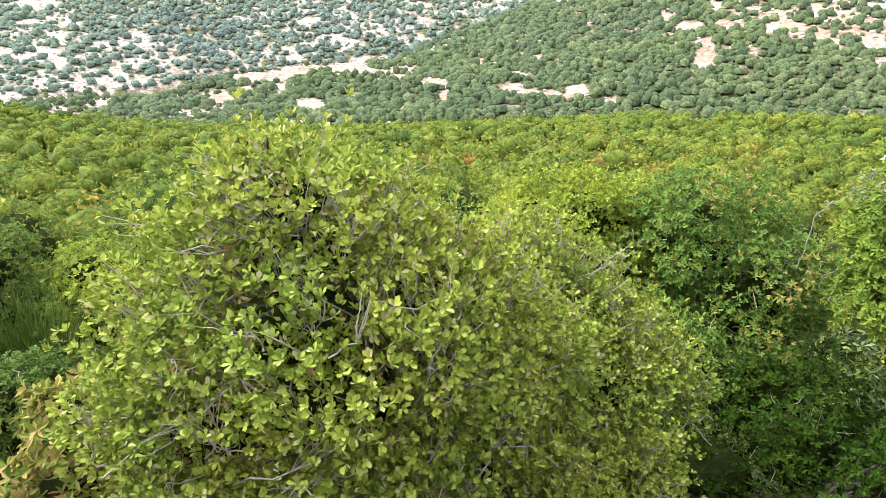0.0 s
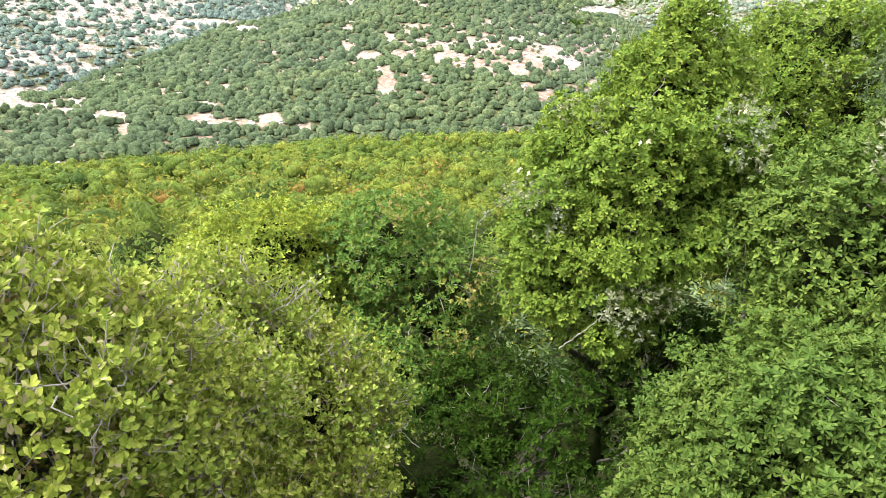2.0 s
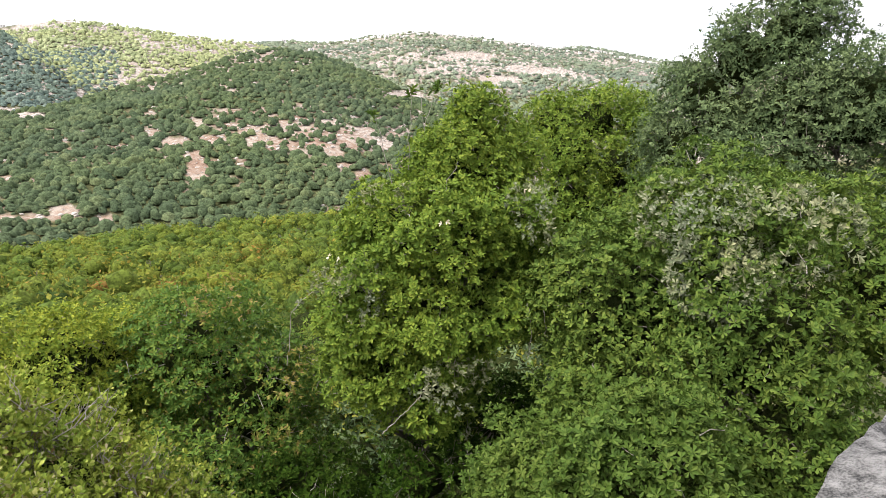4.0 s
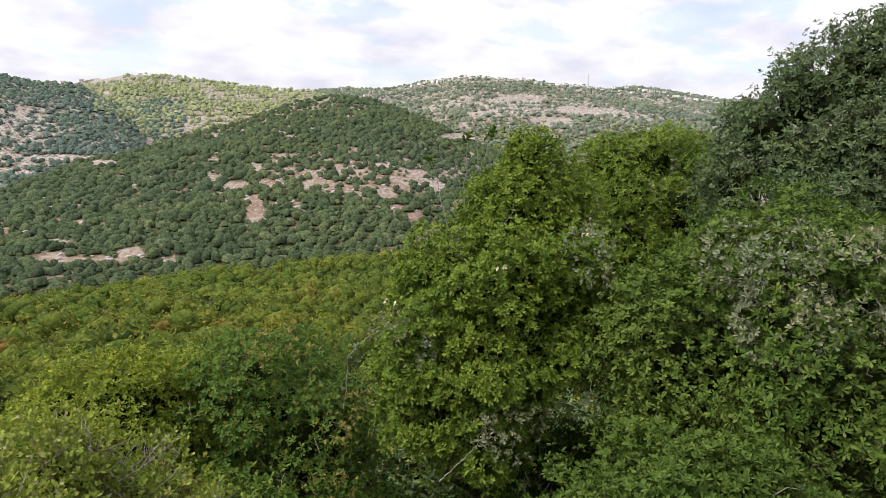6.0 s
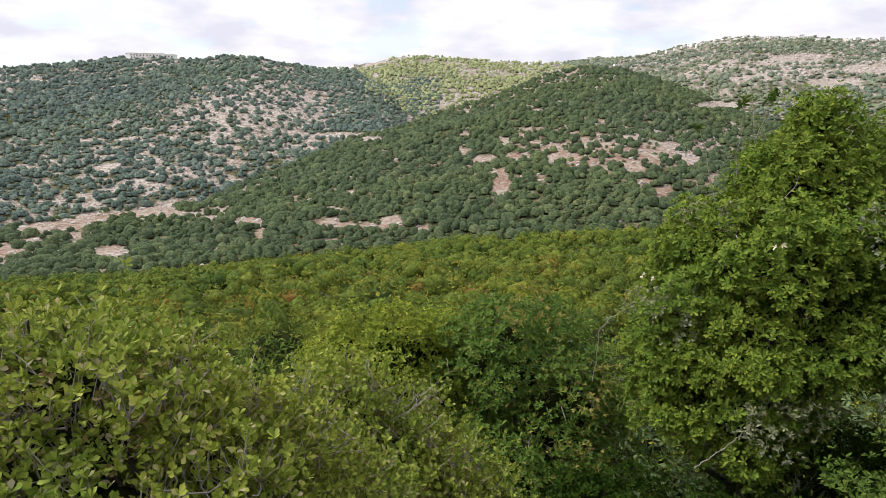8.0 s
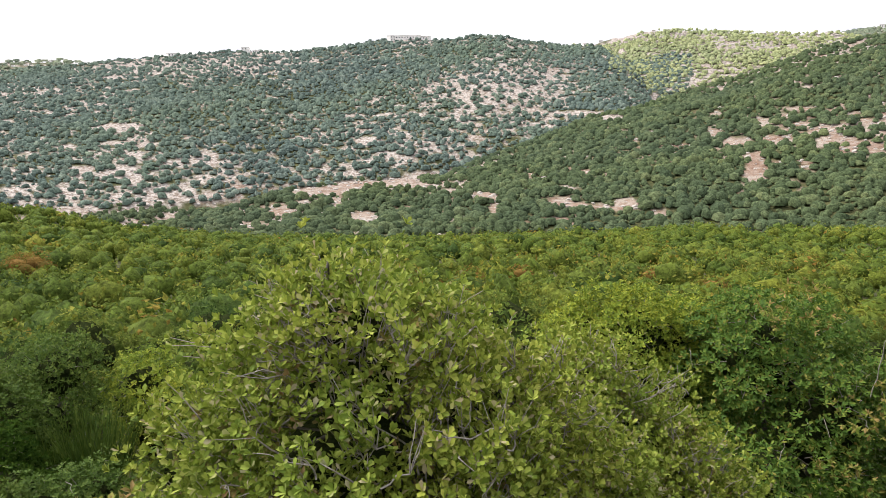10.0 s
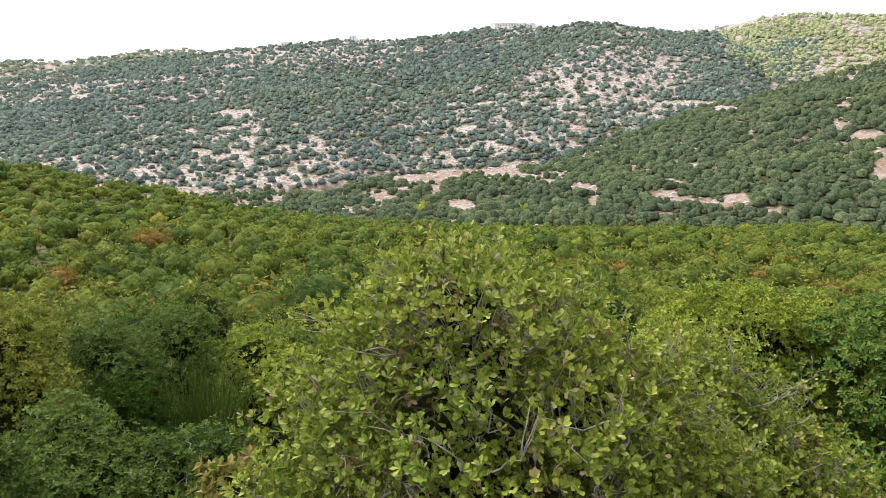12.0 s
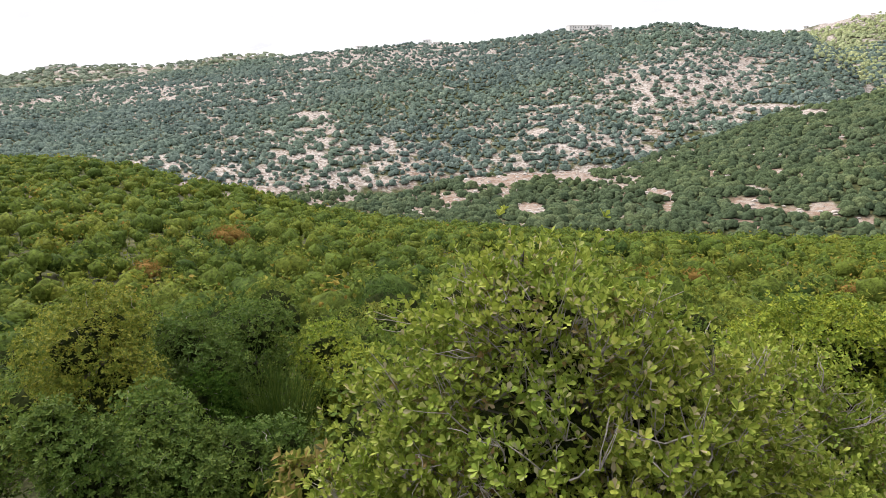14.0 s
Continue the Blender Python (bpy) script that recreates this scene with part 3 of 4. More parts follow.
def on_crown(lobes, count, lo, hi, rough=0.22, gap=0.42, lump=2.2):
    """Places of shoots over the lobes of a crown, clumped and with gaps, and the way each points."""
    L = np.array(lobes, float)
    area = (L[:, 3] * L[:, 4] + L[:, 4] * L[:, 5] + L[:, 3] * L[:, 5])
    got_p, got_n, have = [], [], 0
    while have < count:
        m = count * 2
        k = RNG.choice(len(L), m, p=area / area.sum())
        d = unit(RNG.normal(size=(m, 3)))
        c, rad = L[k, :3], L[k, 3:]
        bumps = 1 + rough * 2 * (fbm(c + d * rad * lump, 2) - 0.5)
        f = hi - (hi - lo) * RNG.uniform(0, 1, m) ** 1.6
        p = c + d * rad * (f * bumps)[:, None]
        keep = fbm(p * 4.2 + 3.3, 2) > gap * RNG.uniform(0.75, 1.15, m)
        for j in range(len(L)):
            inside = (((p - L[j, :3]) / L[j, 3:]) ** 2).sum(1)
            keep &= (k == j) | (inside > 0.62)
        p, nrm = p[keep], unit(d / rad)[keep]
        got_p.append(p); got_n.append(nrm); have += len(p)
    return np.concatenate(got_p)[:count], np.concatenate(got_n)[:count]


def lumpy(sub, centre, radii, amount):
    v, f = ball_of[sub]
    return centre + v * radii * (1 + amount * 2 * (fbm(v * 2.3 + centre, 3) - 0.5))[:, None], f


ball_of = {1: BALL1, 2: BALL2, 3: BALL3}


def broadleaf(name, label, category, base, lobes, leaf, length, shoots, whorl=6, shape="blunt", inner=None, twigs=200, old=None, core=0.48, gap=0.42, up=0.45, trunk_r=0.07, group="", rough=0.22, extra=(), cushion=0.34, tufts=0, bare_wood=0.0, cover=1.35, fill=0.3):
    """A tree or shrub: trunk and limbs into every lobe, bare twigs, a crown of whorled leaves, with dead leaves inside."""
    base = np.array(base, float)
    lobes = [(x - base[0], y - base[1], z - base[2], a, b, c) for x, y, z, a, b, c in lobes]
    L = np.array(lobes)
    root = tagged(new(name), label, category, group)
    root.location = base
    mid = L[:, :3].mean(0) * np.array([0.5, 0.5, 0.45])
    part("trunk", mesh_np("trunk", *tube(bent((0, 0, -0.25), mid, 6, 0.05), np.linspace(trunk_r * 1.5, trunk_r, 6), 9 if twigs else 6), M_BARK, True), root)
    for c in L:
        limb = bent(mid, c[:3] + np.array([0, 0, 0.25 * c[5]]), 6, 0.08)
        bough = part("limb", mesh_np("limb", *tube(limb, np.linspace(trunk_r * 0.8, trunk_r * 0.25, 6), 7 if twigs else 4), M_BARK, True), root)
        for _ in range(9 if twigs else 0):
            tip = c[:3] + unit(RNG.normal(size=3) + np.array([0, 0, 0.4])) * c[3:] * 0.7
            part("branch", mesh_np("branch", *tube(bent(limb[RNG.integers(2, 6)], tip, 5, 0.09), np.linspace(trunk_r * 0.16, 0.0025, 5), 5), M_BARK, True), bough)
    p, nrm = leafy_skin(lobes, cushion, cover, shoots, 0.62, 1.08, gap)
    p = p + nrm * (RNG.uniform(0, 0.13, (len(p), 1)) * (RNG.uniform(size=(len(p), 1)) < 0.14))      # shoots that stand out
    ax = unit(nrm * 0.8 + np.array([0, 0, up]) + RNG.normal(0, 0.24, p.shape))
    forks = []
    if tufts:
        # several tufts on one forked twig
        n0 = len(p) // tufts
        stem, way = p[:n0], unit(nrm[:n0] * 0.6 + np.array([0, 0, 0.55]) + RNG.normal(0, 0.25, (n0, 3)))
        off = RNG.normal(0, 0.045, (n0, tufts, 3))
        tips = stem[:, None] + off + way[:, None] * RNG.uniform(-0.03, 0.09, (n0, tufts, 1))
        ax = unit(way[:, None] + off * 7 + RNG.normal(0, 0.22, off.shape)).reshape(-1, 3)
        bare = RNG.uniform(size=n0) < bare_wood
        for q, w_, ts in zip(stem[bare], way[bare], tips[bare]):
            knee = q - w_ * RNG.uniform(0.08, 0.2) + RNG.normal(0, 0.03, 3)
            heel = knee - w_ * RNG.uniform(0.08, 0.25) + RNG.normal(0, 0.06, 3)
            forks.append(tube(bent(heel, knee, 4, 0.012), np.linspace(0.005, 0.0034, 4), 4))
            forks += [tube(bent(knee, tip, 4, 0.010), np.linspace(0.003, 0.0015, 4), 4) for tip in ts]
        p, nrm = tips.reshape(-1, 3), np.repeat(nrm[:n0], tufts, 0)
    v, f = rosettes(p, ax, length, whorl, shape, 20 if tufts else 42, 62 if tufts else 84)
    tagged(part("crown", mesh_np("crown", v, f, leaf), root), kind="stuff")
    if old:
        po, no = on_crown(lobes, shoots // 7, 0.62, 0.86, rough, 0.3)
        part("dead_foliage", mesh_np("dead_foliage", *rosettes(po, unit(no + RNG.normal(0, 0.6, po.shape)), length * 0.9, 4, shape), old), root)
    if twigs:
        # leaves further in, between the shoots
        pi, ni = on_crown(lobes, int(shoots * fill), 0.45, 0.82, rough, 0.2)
        tagged(part("shaded_foliage", mesh_np("shaded_foliage", *rosettes(pi, unit(ni * 0.6 + np.array([0, 0, 0.3]) + RNG.normal(0, 0.5, pi.shape)), length * 1.25, 4, "kite"), leaf), root), kind="stuff")
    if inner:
        # solid lump in each lobe; near-black M_CORE paints the shade within
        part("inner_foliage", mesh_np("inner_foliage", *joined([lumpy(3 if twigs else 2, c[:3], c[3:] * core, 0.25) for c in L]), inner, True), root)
    if twigs:
        pick = RNG.choice(len(p), min(twigs, len(p)), replace=False)
        tw = forks
        for q, n_ in zip(p[pick], nrm[pick]):
            a = q - n_ * RNG.uniform(0.14, 0.34) + RNG.normal(0, 0.07, 3)
            tw.append(tube(bent(a, q + n_ * 0.02, 4, 0.018), np.linspace(0.0042, 0.0016, 4), 4))
        tagged(part("twigwork", mesh_np("twigwork", *joined(tw), M_TWIG), root), kind="stuff")
    for part_name, mat, lbs, n_, ln, sh in extra:
        lb = [(x - base[0], y - base[1], z - base[2], a, b, c) for x, y, z, a, b, c in lbs]
        pe, ne = on_crown(lb, n_, 0.75, 1.25, 0.3, 0.45)
        tagged(part(part_name, mesh_np(part_name, *rosettes(pe, unit(ne + RNG.normal(0, 0.4, pe.shape)), ln, 6, sh), mat), root), kind="stuff")
    return root


def leafy_skin(lobes, size, cover, count, lo, hi, gap):
    """Shoots on the rounded cushions that make up a crown: thick on the sides that face out and up, with hollows between."""
    L = np.array(lobes, float)
    cs, rs, outs = [], [], []
    for k, c in enumerate(L):
        n = max(5, int(cover * (c[3] * c[4] + c[4] * c[5] + c[3] * c[5]) / size ** 2))
        k_ = np.arange(n) + 0.5
        ring, lift = k_ * 2.39996 + RNG.uniform(0, 6.28), 1 - 2 * k_ / n
        d = np.stack([np.sqrt(1 - lift ** 2) * np.cos(ring), np.sqrt(1 - lift ** 2) * np.sin(ring), lift], 1)
        d = unit(d + RNG.normal(0, 0.5 / math.sqrt(n), (n, 3)))
        r = size * RNG.uniform(0.6, 1.3, n)
        p = c[:3] + d * np.maximum(c[3:] - r[:, None] * 0.75 + RNG.normal(0, 0.3, (n, 1)) * size, 0.05)
        ok = np.ones(n, bool)
        for j, o in enumerate(L):
            if j != k:
                ok &= (((c[:3] + d * c[3:] - o[:3]) / o[3:]) ** 2).sum(1) > 0.75
        cs.append(p[ok]); rs.append(r[ok]); outs.append(d[ok])
    cs, rs, outs = np.concatenate(cs), np.concatenate(rs), np.concatenate(outs)
    got_p, got_n, have = [], [], 0
    while have < count:
        m = count * 2
        k = RNG.choice(len(cs), m, p=rs ** 2 / (rs ** 2).sum())
        d = unit(RNG.normal(size=(m, 3)))
        face = (d * outs[k]).sum(1) * 0.8 + d[:, 2] * 0.6
        f = hi - (hi - lo) * RNG.uniform(0, 1, m) ** 1.6
        squash = np.array([1, 1, 0.82])
        p = cs[k] + d * squash * (rs[k] * f * (0.8 + 0.4 * fbm(cs[k] * 3 + d * 1.7, 2)))[:, None]
        keep = (face > RNG.uniform(-0.45, 0.25, m)) & (fbm(p * 5.0 + 3.3, 2) > gap * RNG.uniform(0.75, 1.15, m))
        got_p.append(p[keep]); got_n.append(unit(d + 0.35 * outs[k])[keep]); have += int(keep.sum())
    return np.concatenate(got_p)[:count], np.concatenate(got_n)[:count]


def up16(lobes):
    """Lobes given from the eye's level, set on the world's heights."""
    return [(x, y, z + EYE_Z, a, b, c) for x, y, z, a, b, c in lobes]


def gz(x, y):
    return float(height(np.array([x]), np.array([y]))[0])


def foot(x, y):
    return (x, y, gz(x, y))


# ---- the trees round the viewpoint ----
broadleaf("oak_tree", "yellow-green evergreen oak with blunt leaves below the viewpoint", "tree", foot(0.1, 4.1),
          up16([(-0.73, 2.98, -1.06, 0.47, 0.4, 0.31), (-0.72, 2.9, -1.32, 0.72, 0.55, 0.45), (-0.72, 2.8, -1.66, 0.93, 0.65, 0.54), (-0.62, 2.8, -2.15, 1.0, 0.72, 0.7), (-1.23, 2.75, -2.3, 0.58, 0.5, 0.55), (-0.1, 3.25, -1.68, 0.5, 0.45, 0.42), (0.1, 3.5, -2.3, 0.8, 0.7, 0.6),
                (0.7, 4.75, -2.27, 0.48, 0.46, 0.43), (1.07, 4.7, -2.69, 0.62, 0.56, 0.51), (1.36, 4.35, -3.12, 0.66, 0.58, 0.54), (0.55, 4.2, -2.95, 0.9, 0.7, 0.7), (0.9, 3.7, -3.4, 0.85, 0.6, 0.6), (0.1, 3.1, -3.05, 0.9, 0.6, 0.6)]),
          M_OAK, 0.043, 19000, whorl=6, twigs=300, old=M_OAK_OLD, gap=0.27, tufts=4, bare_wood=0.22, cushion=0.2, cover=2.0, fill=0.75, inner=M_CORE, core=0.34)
broadleaf("oak_tree", "rounded yellow-green oak crown behind a larger oak", "tree", foot(1.7, 7.5),
          up16([(1.66, 7.42, -2.88, 0.7, 0.64, 0.66), (2.31, 7.58, -2.97, 0.57, 0.52, 0.54), (1.08, 7.41, -2.94, 0.6, 0.55, 0.57), (1.43, 7.06, -3.24, 0.74, 0.68, 0.71), (2.15, 7.21, -3.45, 0.58, 0.53, 0.55), (1.7, 7.2, -3.9, 0.9, 0.8, 0.7)]),
          M_MID, 0.05, 7000, whorl=7, shape="kite", inner=M_CORE, twigs=160, gap=0.34, cushion=0.26)
broadleaf("pistachio_shrub", "loose shrub with leaves turning red and yellow", "shrub", foot(3.1, 6.6),
          up16([(3.0, 7.0, -3.0, 0.95, 0.9, 0.95), (3.4, 6.4, -3.5, 0.9, 0.8, 0.95), (2.75, 6.0, -3.9, 0.9, 0.8, 0.8)]),
          M_PIST, 0.058, 6500, whorl=6, shape="kite", inner=M_CORE, twigs=320, gap=0.46, core=0.42,
          extra=[("turning_foliage", M_TURN, up16([(3.2, 5.25, -2.72, 0.26, 0.22, 0.14), (3.32, 5.2, -2.5, 0.16, 0.15, 0.08), (2.92, 6.2, -2.05, 0.3, 0.3, 0.2), (3.1, 5.4, -3.45, 0.25, 0.25, 0.2)]), 130, 0.055, "lance")])
# added to close the dark gaps; their leaf colour holds the shade
broadleaf("undergrowth_shrub", "shrubs filling the hollow between the trees, shade put into their dark leaves", "shrub", foot(2.8, 4.6),
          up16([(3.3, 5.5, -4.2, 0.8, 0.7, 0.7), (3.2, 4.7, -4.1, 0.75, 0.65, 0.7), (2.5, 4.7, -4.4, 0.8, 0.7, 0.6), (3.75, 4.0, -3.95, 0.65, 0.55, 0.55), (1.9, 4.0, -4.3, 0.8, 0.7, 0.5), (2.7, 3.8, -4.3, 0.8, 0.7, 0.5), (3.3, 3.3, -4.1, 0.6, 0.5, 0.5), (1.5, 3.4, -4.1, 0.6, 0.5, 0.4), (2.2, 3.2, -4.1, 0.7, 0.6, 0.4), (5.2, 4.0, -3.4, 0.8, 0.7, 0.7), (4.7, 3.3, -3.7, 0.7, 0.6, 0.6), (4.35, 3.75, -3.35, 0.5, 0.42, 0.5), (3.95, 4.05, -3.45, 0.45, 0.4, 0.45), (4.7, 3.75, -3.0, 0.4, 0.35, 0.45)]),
          M_SHADE_LEAF, 0.055, 7500, whorl=6, shape="kite", inner=M_CORE, twigs=160, gap=0.34, trunk_r=0.03)
broadleaf("bay_tree", "fresh green tree with grey-leaved climber hanging in it", "tree", foot(5.0, 5.5),
          up16([(4.89, 4.81, -0.7, 0.61, 0.56, 0.58), (5.34, 4.78, -0.51, 0.53, 0.49, 0.5), (4.25, 4.97, -1.28, 0.61, 0.56, 0.58), (4.41, 4.3, -1.23, 0.64, 0.59, 0.61), (5.06, 4.2, -1.14, 0.51, 0.47, 0.49), (3.95, 4.82, -1.96, 0.58, 0.53, 0.55), (4.21, 4.21, -1.88, 0.63, 0.58, 0.6), (4.69, 4.02, -1.81, 0.47, 0.43, 0.45), (4.13, 4.28, -2.54, 0.53, 0.49, 0.51), (3.77, 4.7, -2.46, 0.45, 0.41, 0.42), (5.08, 4.76, -0.08, 0.22, 0.2, 0.21)]),
          M_FRESH, 0.055, 13000, whorl=7, shape="kite", inner=M_CORE, twigs=260, gap=0.36, cushion=0.24,
          extra=[("climber_foliage", M_GREY, up16([(4.68, 3.64, -0.87, 0.22, 0.2, 0.2), (4.74, 3.58, -1.07, 0.14, 0.13, 0.13), (4.02, 4.51, -0.85, 0.13, 0.12, 0.12), (3.88, 3.63, -2.32, 0.23, 0.2, 0.2), (3.76, 3.81, -2.39, 0.14, 0.13, 0.13), (3.51, 4.53, -1.73, 0.21, 0.19, 0.19), (3.42, 4.82, -1.63, 0.16, 0.14, 0.14), (3.6, 4.58, -1.5, 0.13, 0.12, 0.12), (4.13, 3.59, -2.24, 0.11, 0.1, 0.1), (3.85, 4.77, -0.85, 0.11, 0.1, 0.1)]), 560, 0.042, "kite"),
                 ("blossom", M_PETAL, up16([(3.92, 3.87, -0.94, 0.04, 0.03, 0.03), (4.7, 3.7, -0.66, 0.04, 0.04, 0.04), (3.44, 4.81, -1.4, 0.05, 0.04, 0.04), (3.89, 4.48, -0.89, 0.03, 0.03, 0.03)]), 9, 0.035, "lance")])
broadleaf("buckthorn_bush", "large dense light-green bush with a grey-leaved top", "shrub", foot(5.6, 2.4),
          up16([(6.3, 2.5, -1.15, 1.1, 1.1, 0.85), (5.3, 2.95, -1.75, 0.9, 0.85, 0.85), (5.6, 1.9, -1.75, 1.0, 0.9, 0.95), (5.0, 2.5, -2.45, 0.9, 0.85, 0.8), (6.5, 1.2, -1.15, 0.95, 0.9, 0.8), (5.4, 1.4, -2.5, 0.9, 0.8, 0.8)]),
          M_LAUREL, 0.055, 13500, whorl=7, shape="kite", inner=M_CORE, twigs=140, gap=0.35, cushion=0.24,
          extra=[("climber_foliage", M_GREY, up16([(5.55, 2.4, -0.85, 0.55, 0.5, 0.3), (5.5, 1.7, -0.8, 0.5, 0.4, 0.28), (5.0, 2.05, -1.15, 0.3, 0.3, 0.3)]), 1050, 0.048, "kite")])
broadleaf("buckthorn_bush", "low rounded bright green bush below the stone wall", "shrub", foot(3.7, 2.0),
          up16([(3.95, 2.45, -2.85, 0.7, 0.7, 0.68), (3.85, 1.75, -2.4, 0.7, 0.65, 0.7), (3.35, 1.95, -3.05, 0.72, 0.68, 0.7), (3.45, 1.15, -2.45, 0.6, 0.5, 0.55), (3.0, 1.5, -3.2, 0.7, 0.6, 0.6)]),
          M_BRIGHT, 0.05, 11500, whorl=8, shape="kite", inner=M_CORE, twigs=50, gap=0.26, cushion=0.22, cover=1.9)
broadleaf("oak_tree", "mid-green oak standing behind the nearer bushes", "tree", foot(10.0, 7.2),
          up16([(8.9, 6.78, -0.31, 0.57, 0.52, 0.54), (9.54, 6.42, -0.26, 0.61, 0.56, 0.58), (10.18, 6.0, -0.28, 0.56, 0.52, 0.53), (8.77, 6.3, -0.79, 0.78, 0.72, 0.74), (9.4, 5.74, -0.99, 0.81, 0.75, 0.77), (8.5, 7.11, -0.75, 0.6, 0.55, 0.55), (8.59, 6.19, -1.66, 0.93, 0.85, 0.88), (9.03, 5.57, -1.78, 0.87, 0.8, 0.83), (8.9, 6.1, -2.9, 1.1, 1.0, 1.0)]),
          M_FRESH, 0.065, 9000, whorl=6, shape="kite", inner=M_CORE, twigs=80, gap=0.36, cushion=0.3)
broadleaf("carob_tree", "dark grey-green evergreen tree rising against the sky", "tree", foot(8.6, 3.0),
          up16([(8.48, 4.11, 0.21, 0.65, 0.6, 0.62), (8.68, 3.71, 0.65, 0.68, 0.63, 0.65), (8.86, 3.26, 0.94, 0.66, 0.61, 0.62), (9.01, 2.86, 0.29, 0.7, 0.64, 0.67), (8.22, 4.19, -0.43, 0.6, 0.55, 0.57), (8.5, 3.6, -0.12, 0.75, 0.69, 0.71), (8.54, 2.97, 0.1, 0.76, 0.7, 0.73), (8.73, 2.39, 0.12, 0.85, 0.78, 0.81), (8.91, 3.12, 1.36, 0.27, 0.25, 0.26), (8.49, 3.64, -0.88, 0.69, 0.64, 0.66), (9.0, 1.6, -1.0, 1.1, 1.0, 0.9), (9.3, 1.4, 0.13, 0.9, 0.8, 0.8), (8.3, 2.8, -0.75, 1.0, 0.9, 0.8)]),
          M_DARK, 0.055, 15000, whorl=6, shape="kite", inner=M_CORE, twigs=200, gap=0.34, cover=1.8, cushion=0.28)
# shrubs that have turned: place and size (m)
TURNING = [(-63.9, 83.5, 2.1), (-65.0, 81.5, 2.09), (-2.3, 70.7, 1.42), (3.2, 71.0, 1.42), (21.5, 62.7, 1.33), (16.6, 67.2, 1.38), (-2.1, 42.9, 1.2), (-52.6, 52.8, 1.49)]
LEFT_GROUP = "shrubs on the slope beside the oak"
def left_shrub(name, label, lobes, leaf, length, shoots, shape="kite", twigs=60, cushion=0.24, low=1.3):
    """One of the shrubs on the slope below the viewpoint, its lower leaves filled in down to the ground."""
    L = np.array(lobes)
    x, y, z, a, b, c = L.mean(0)
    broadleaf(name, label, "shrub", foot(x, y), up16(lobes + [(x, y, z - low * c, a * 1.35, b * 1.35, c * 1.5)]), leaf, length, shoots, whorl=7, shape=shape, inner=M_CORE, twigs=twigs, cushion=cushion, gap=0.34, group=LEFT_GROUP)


left_shrub("scrub_oak", "olive-yellow scrub oak on the slope", [(-8.42, 7.21, -3.7, 0.74, 0.68, 0.7), (-8.32, 6.55, -3.77, 0.77, 0.71, 0.73), (-7.77, 6.74, -4.15, 0.58, 0.53, 0.55)], M_OLIVE, 0.055, 4200)
left_shrub("buckthorn_bush", "grey-green bush with pale leaves below the viewpoint", [(-5.05, 3.76, -3.19, 0.42, 0.39, 0.4), (-5.31, 3.75, -3.0, 0.35, 0.32, 0.33), (-4.72, 3.85, -3.59, 0.35, 0.33, 0.34)], M_BRIGHT, 0.05, 2600, "kite", 110, 0.16)
left_shrub("scrub_oak", "mid-green scrub oak with leafy sprigs standing out of it", [(-5.9, 5.53, -3.92, 0.51, 0.47, 0.48), (-5.47, 5.39, -4.23, 0.53, 0.49, 0.5), (-5.63, 4.94, -4.11, 0.44, 0.4, 0.42)], M_LAUREL, 0.055, 3000, "kite", 90, 0.18)
# stands in for a dark hollow, the shade painted into its leaves
left_shrub("scrub_oak", "dark scrub oak in place of a shaded hollow below the viewpoint", [(-6.5, 7.03, -4.5, 0.5, 0.46, 0.47), (-6.05, 6.76, -4.82, 0.56, 0.52, 0.53)], M_SHADE_LEAF, 0.06, 2200)
left_shrub("scrub_oak", "low mid-green scrub oak beside the large oak", [(-4.84, 5.68, -4.38, 0.57, 0.52, 0.54), (-4.65, 6.33, -4.52, 0.43, 0.4, 0.41), (-4.92, 5.08, -4.37, 0.5, 0.46, 0.47)], M_BRIGHT, 0.055, 3000)
left_shrub("scrub_oak", "rounded green scrub oak on the slope", [(-8.3, 8.77, -4.54, 0.71, 0.65, 0.67), (-7.6, 8.6, -4.9, 0.6, 0.6, 0.6)], M_BRIGHT, 0.06, 2600)
left_shrub("scrub_oak", "rounded green scrub oak on the slope", [(-7.9, 10.4, -4.95, 0.85, 0.78, 0.81), (-8.13, 9.45, -5.04, 0.54, 0.49, 0.51)], M_LAUREL, 0.065, 2600)
left_shrub("scrub_oak", "rounded green scrub oak on the slope", [(-6.76, 11.15, -5.46, 0.71, 0.65, 0.67), (-5.9, 10.6, -5.7, 0.7, 0.65, 0.6)], M_MID, 0.065, 2300)


def broom():
    """A shrub of many thin upright green rods."""
    x, y, z = foot(-5.7, 7.7)
    root = tagged(new("broom_shrub"), "feathery light green broom of thin upright stems", "shrub")
    root.location = (x, y, z)
    top = EYE_Z - 4.15 - z
    part("trunk", mesh_np("trunk", *tube(bent((0, 0, -0.2), (0.05, 0, top * 0.55), 5, 0.03), np.linspace(0.05, 0.03, 5), 7), M_BARK, True), root)
    rods = []
    for _ in range(520):
        a, q = RNG.uniform(0, 6.28), RNG.uniform(0, 1) ** 0.6
        lean = np.array([math.cos(a), math.sin(a), 0]) * q
        rods.append(tube(bent(lean * 0.25 + np.array([0, 0, top * 0.45]), lean * 0.8 + np.array([0, 0, top * RNG.uniform(0.68, 1.06) - 0.35 * q]), 4, 0.06), np.linspace(0.009, 0.004, 4), 3))
    tagged(part("foliage", mesh_np("foliage", *joined(rods), M_LAUREL), root), kind="stuff")


broom()
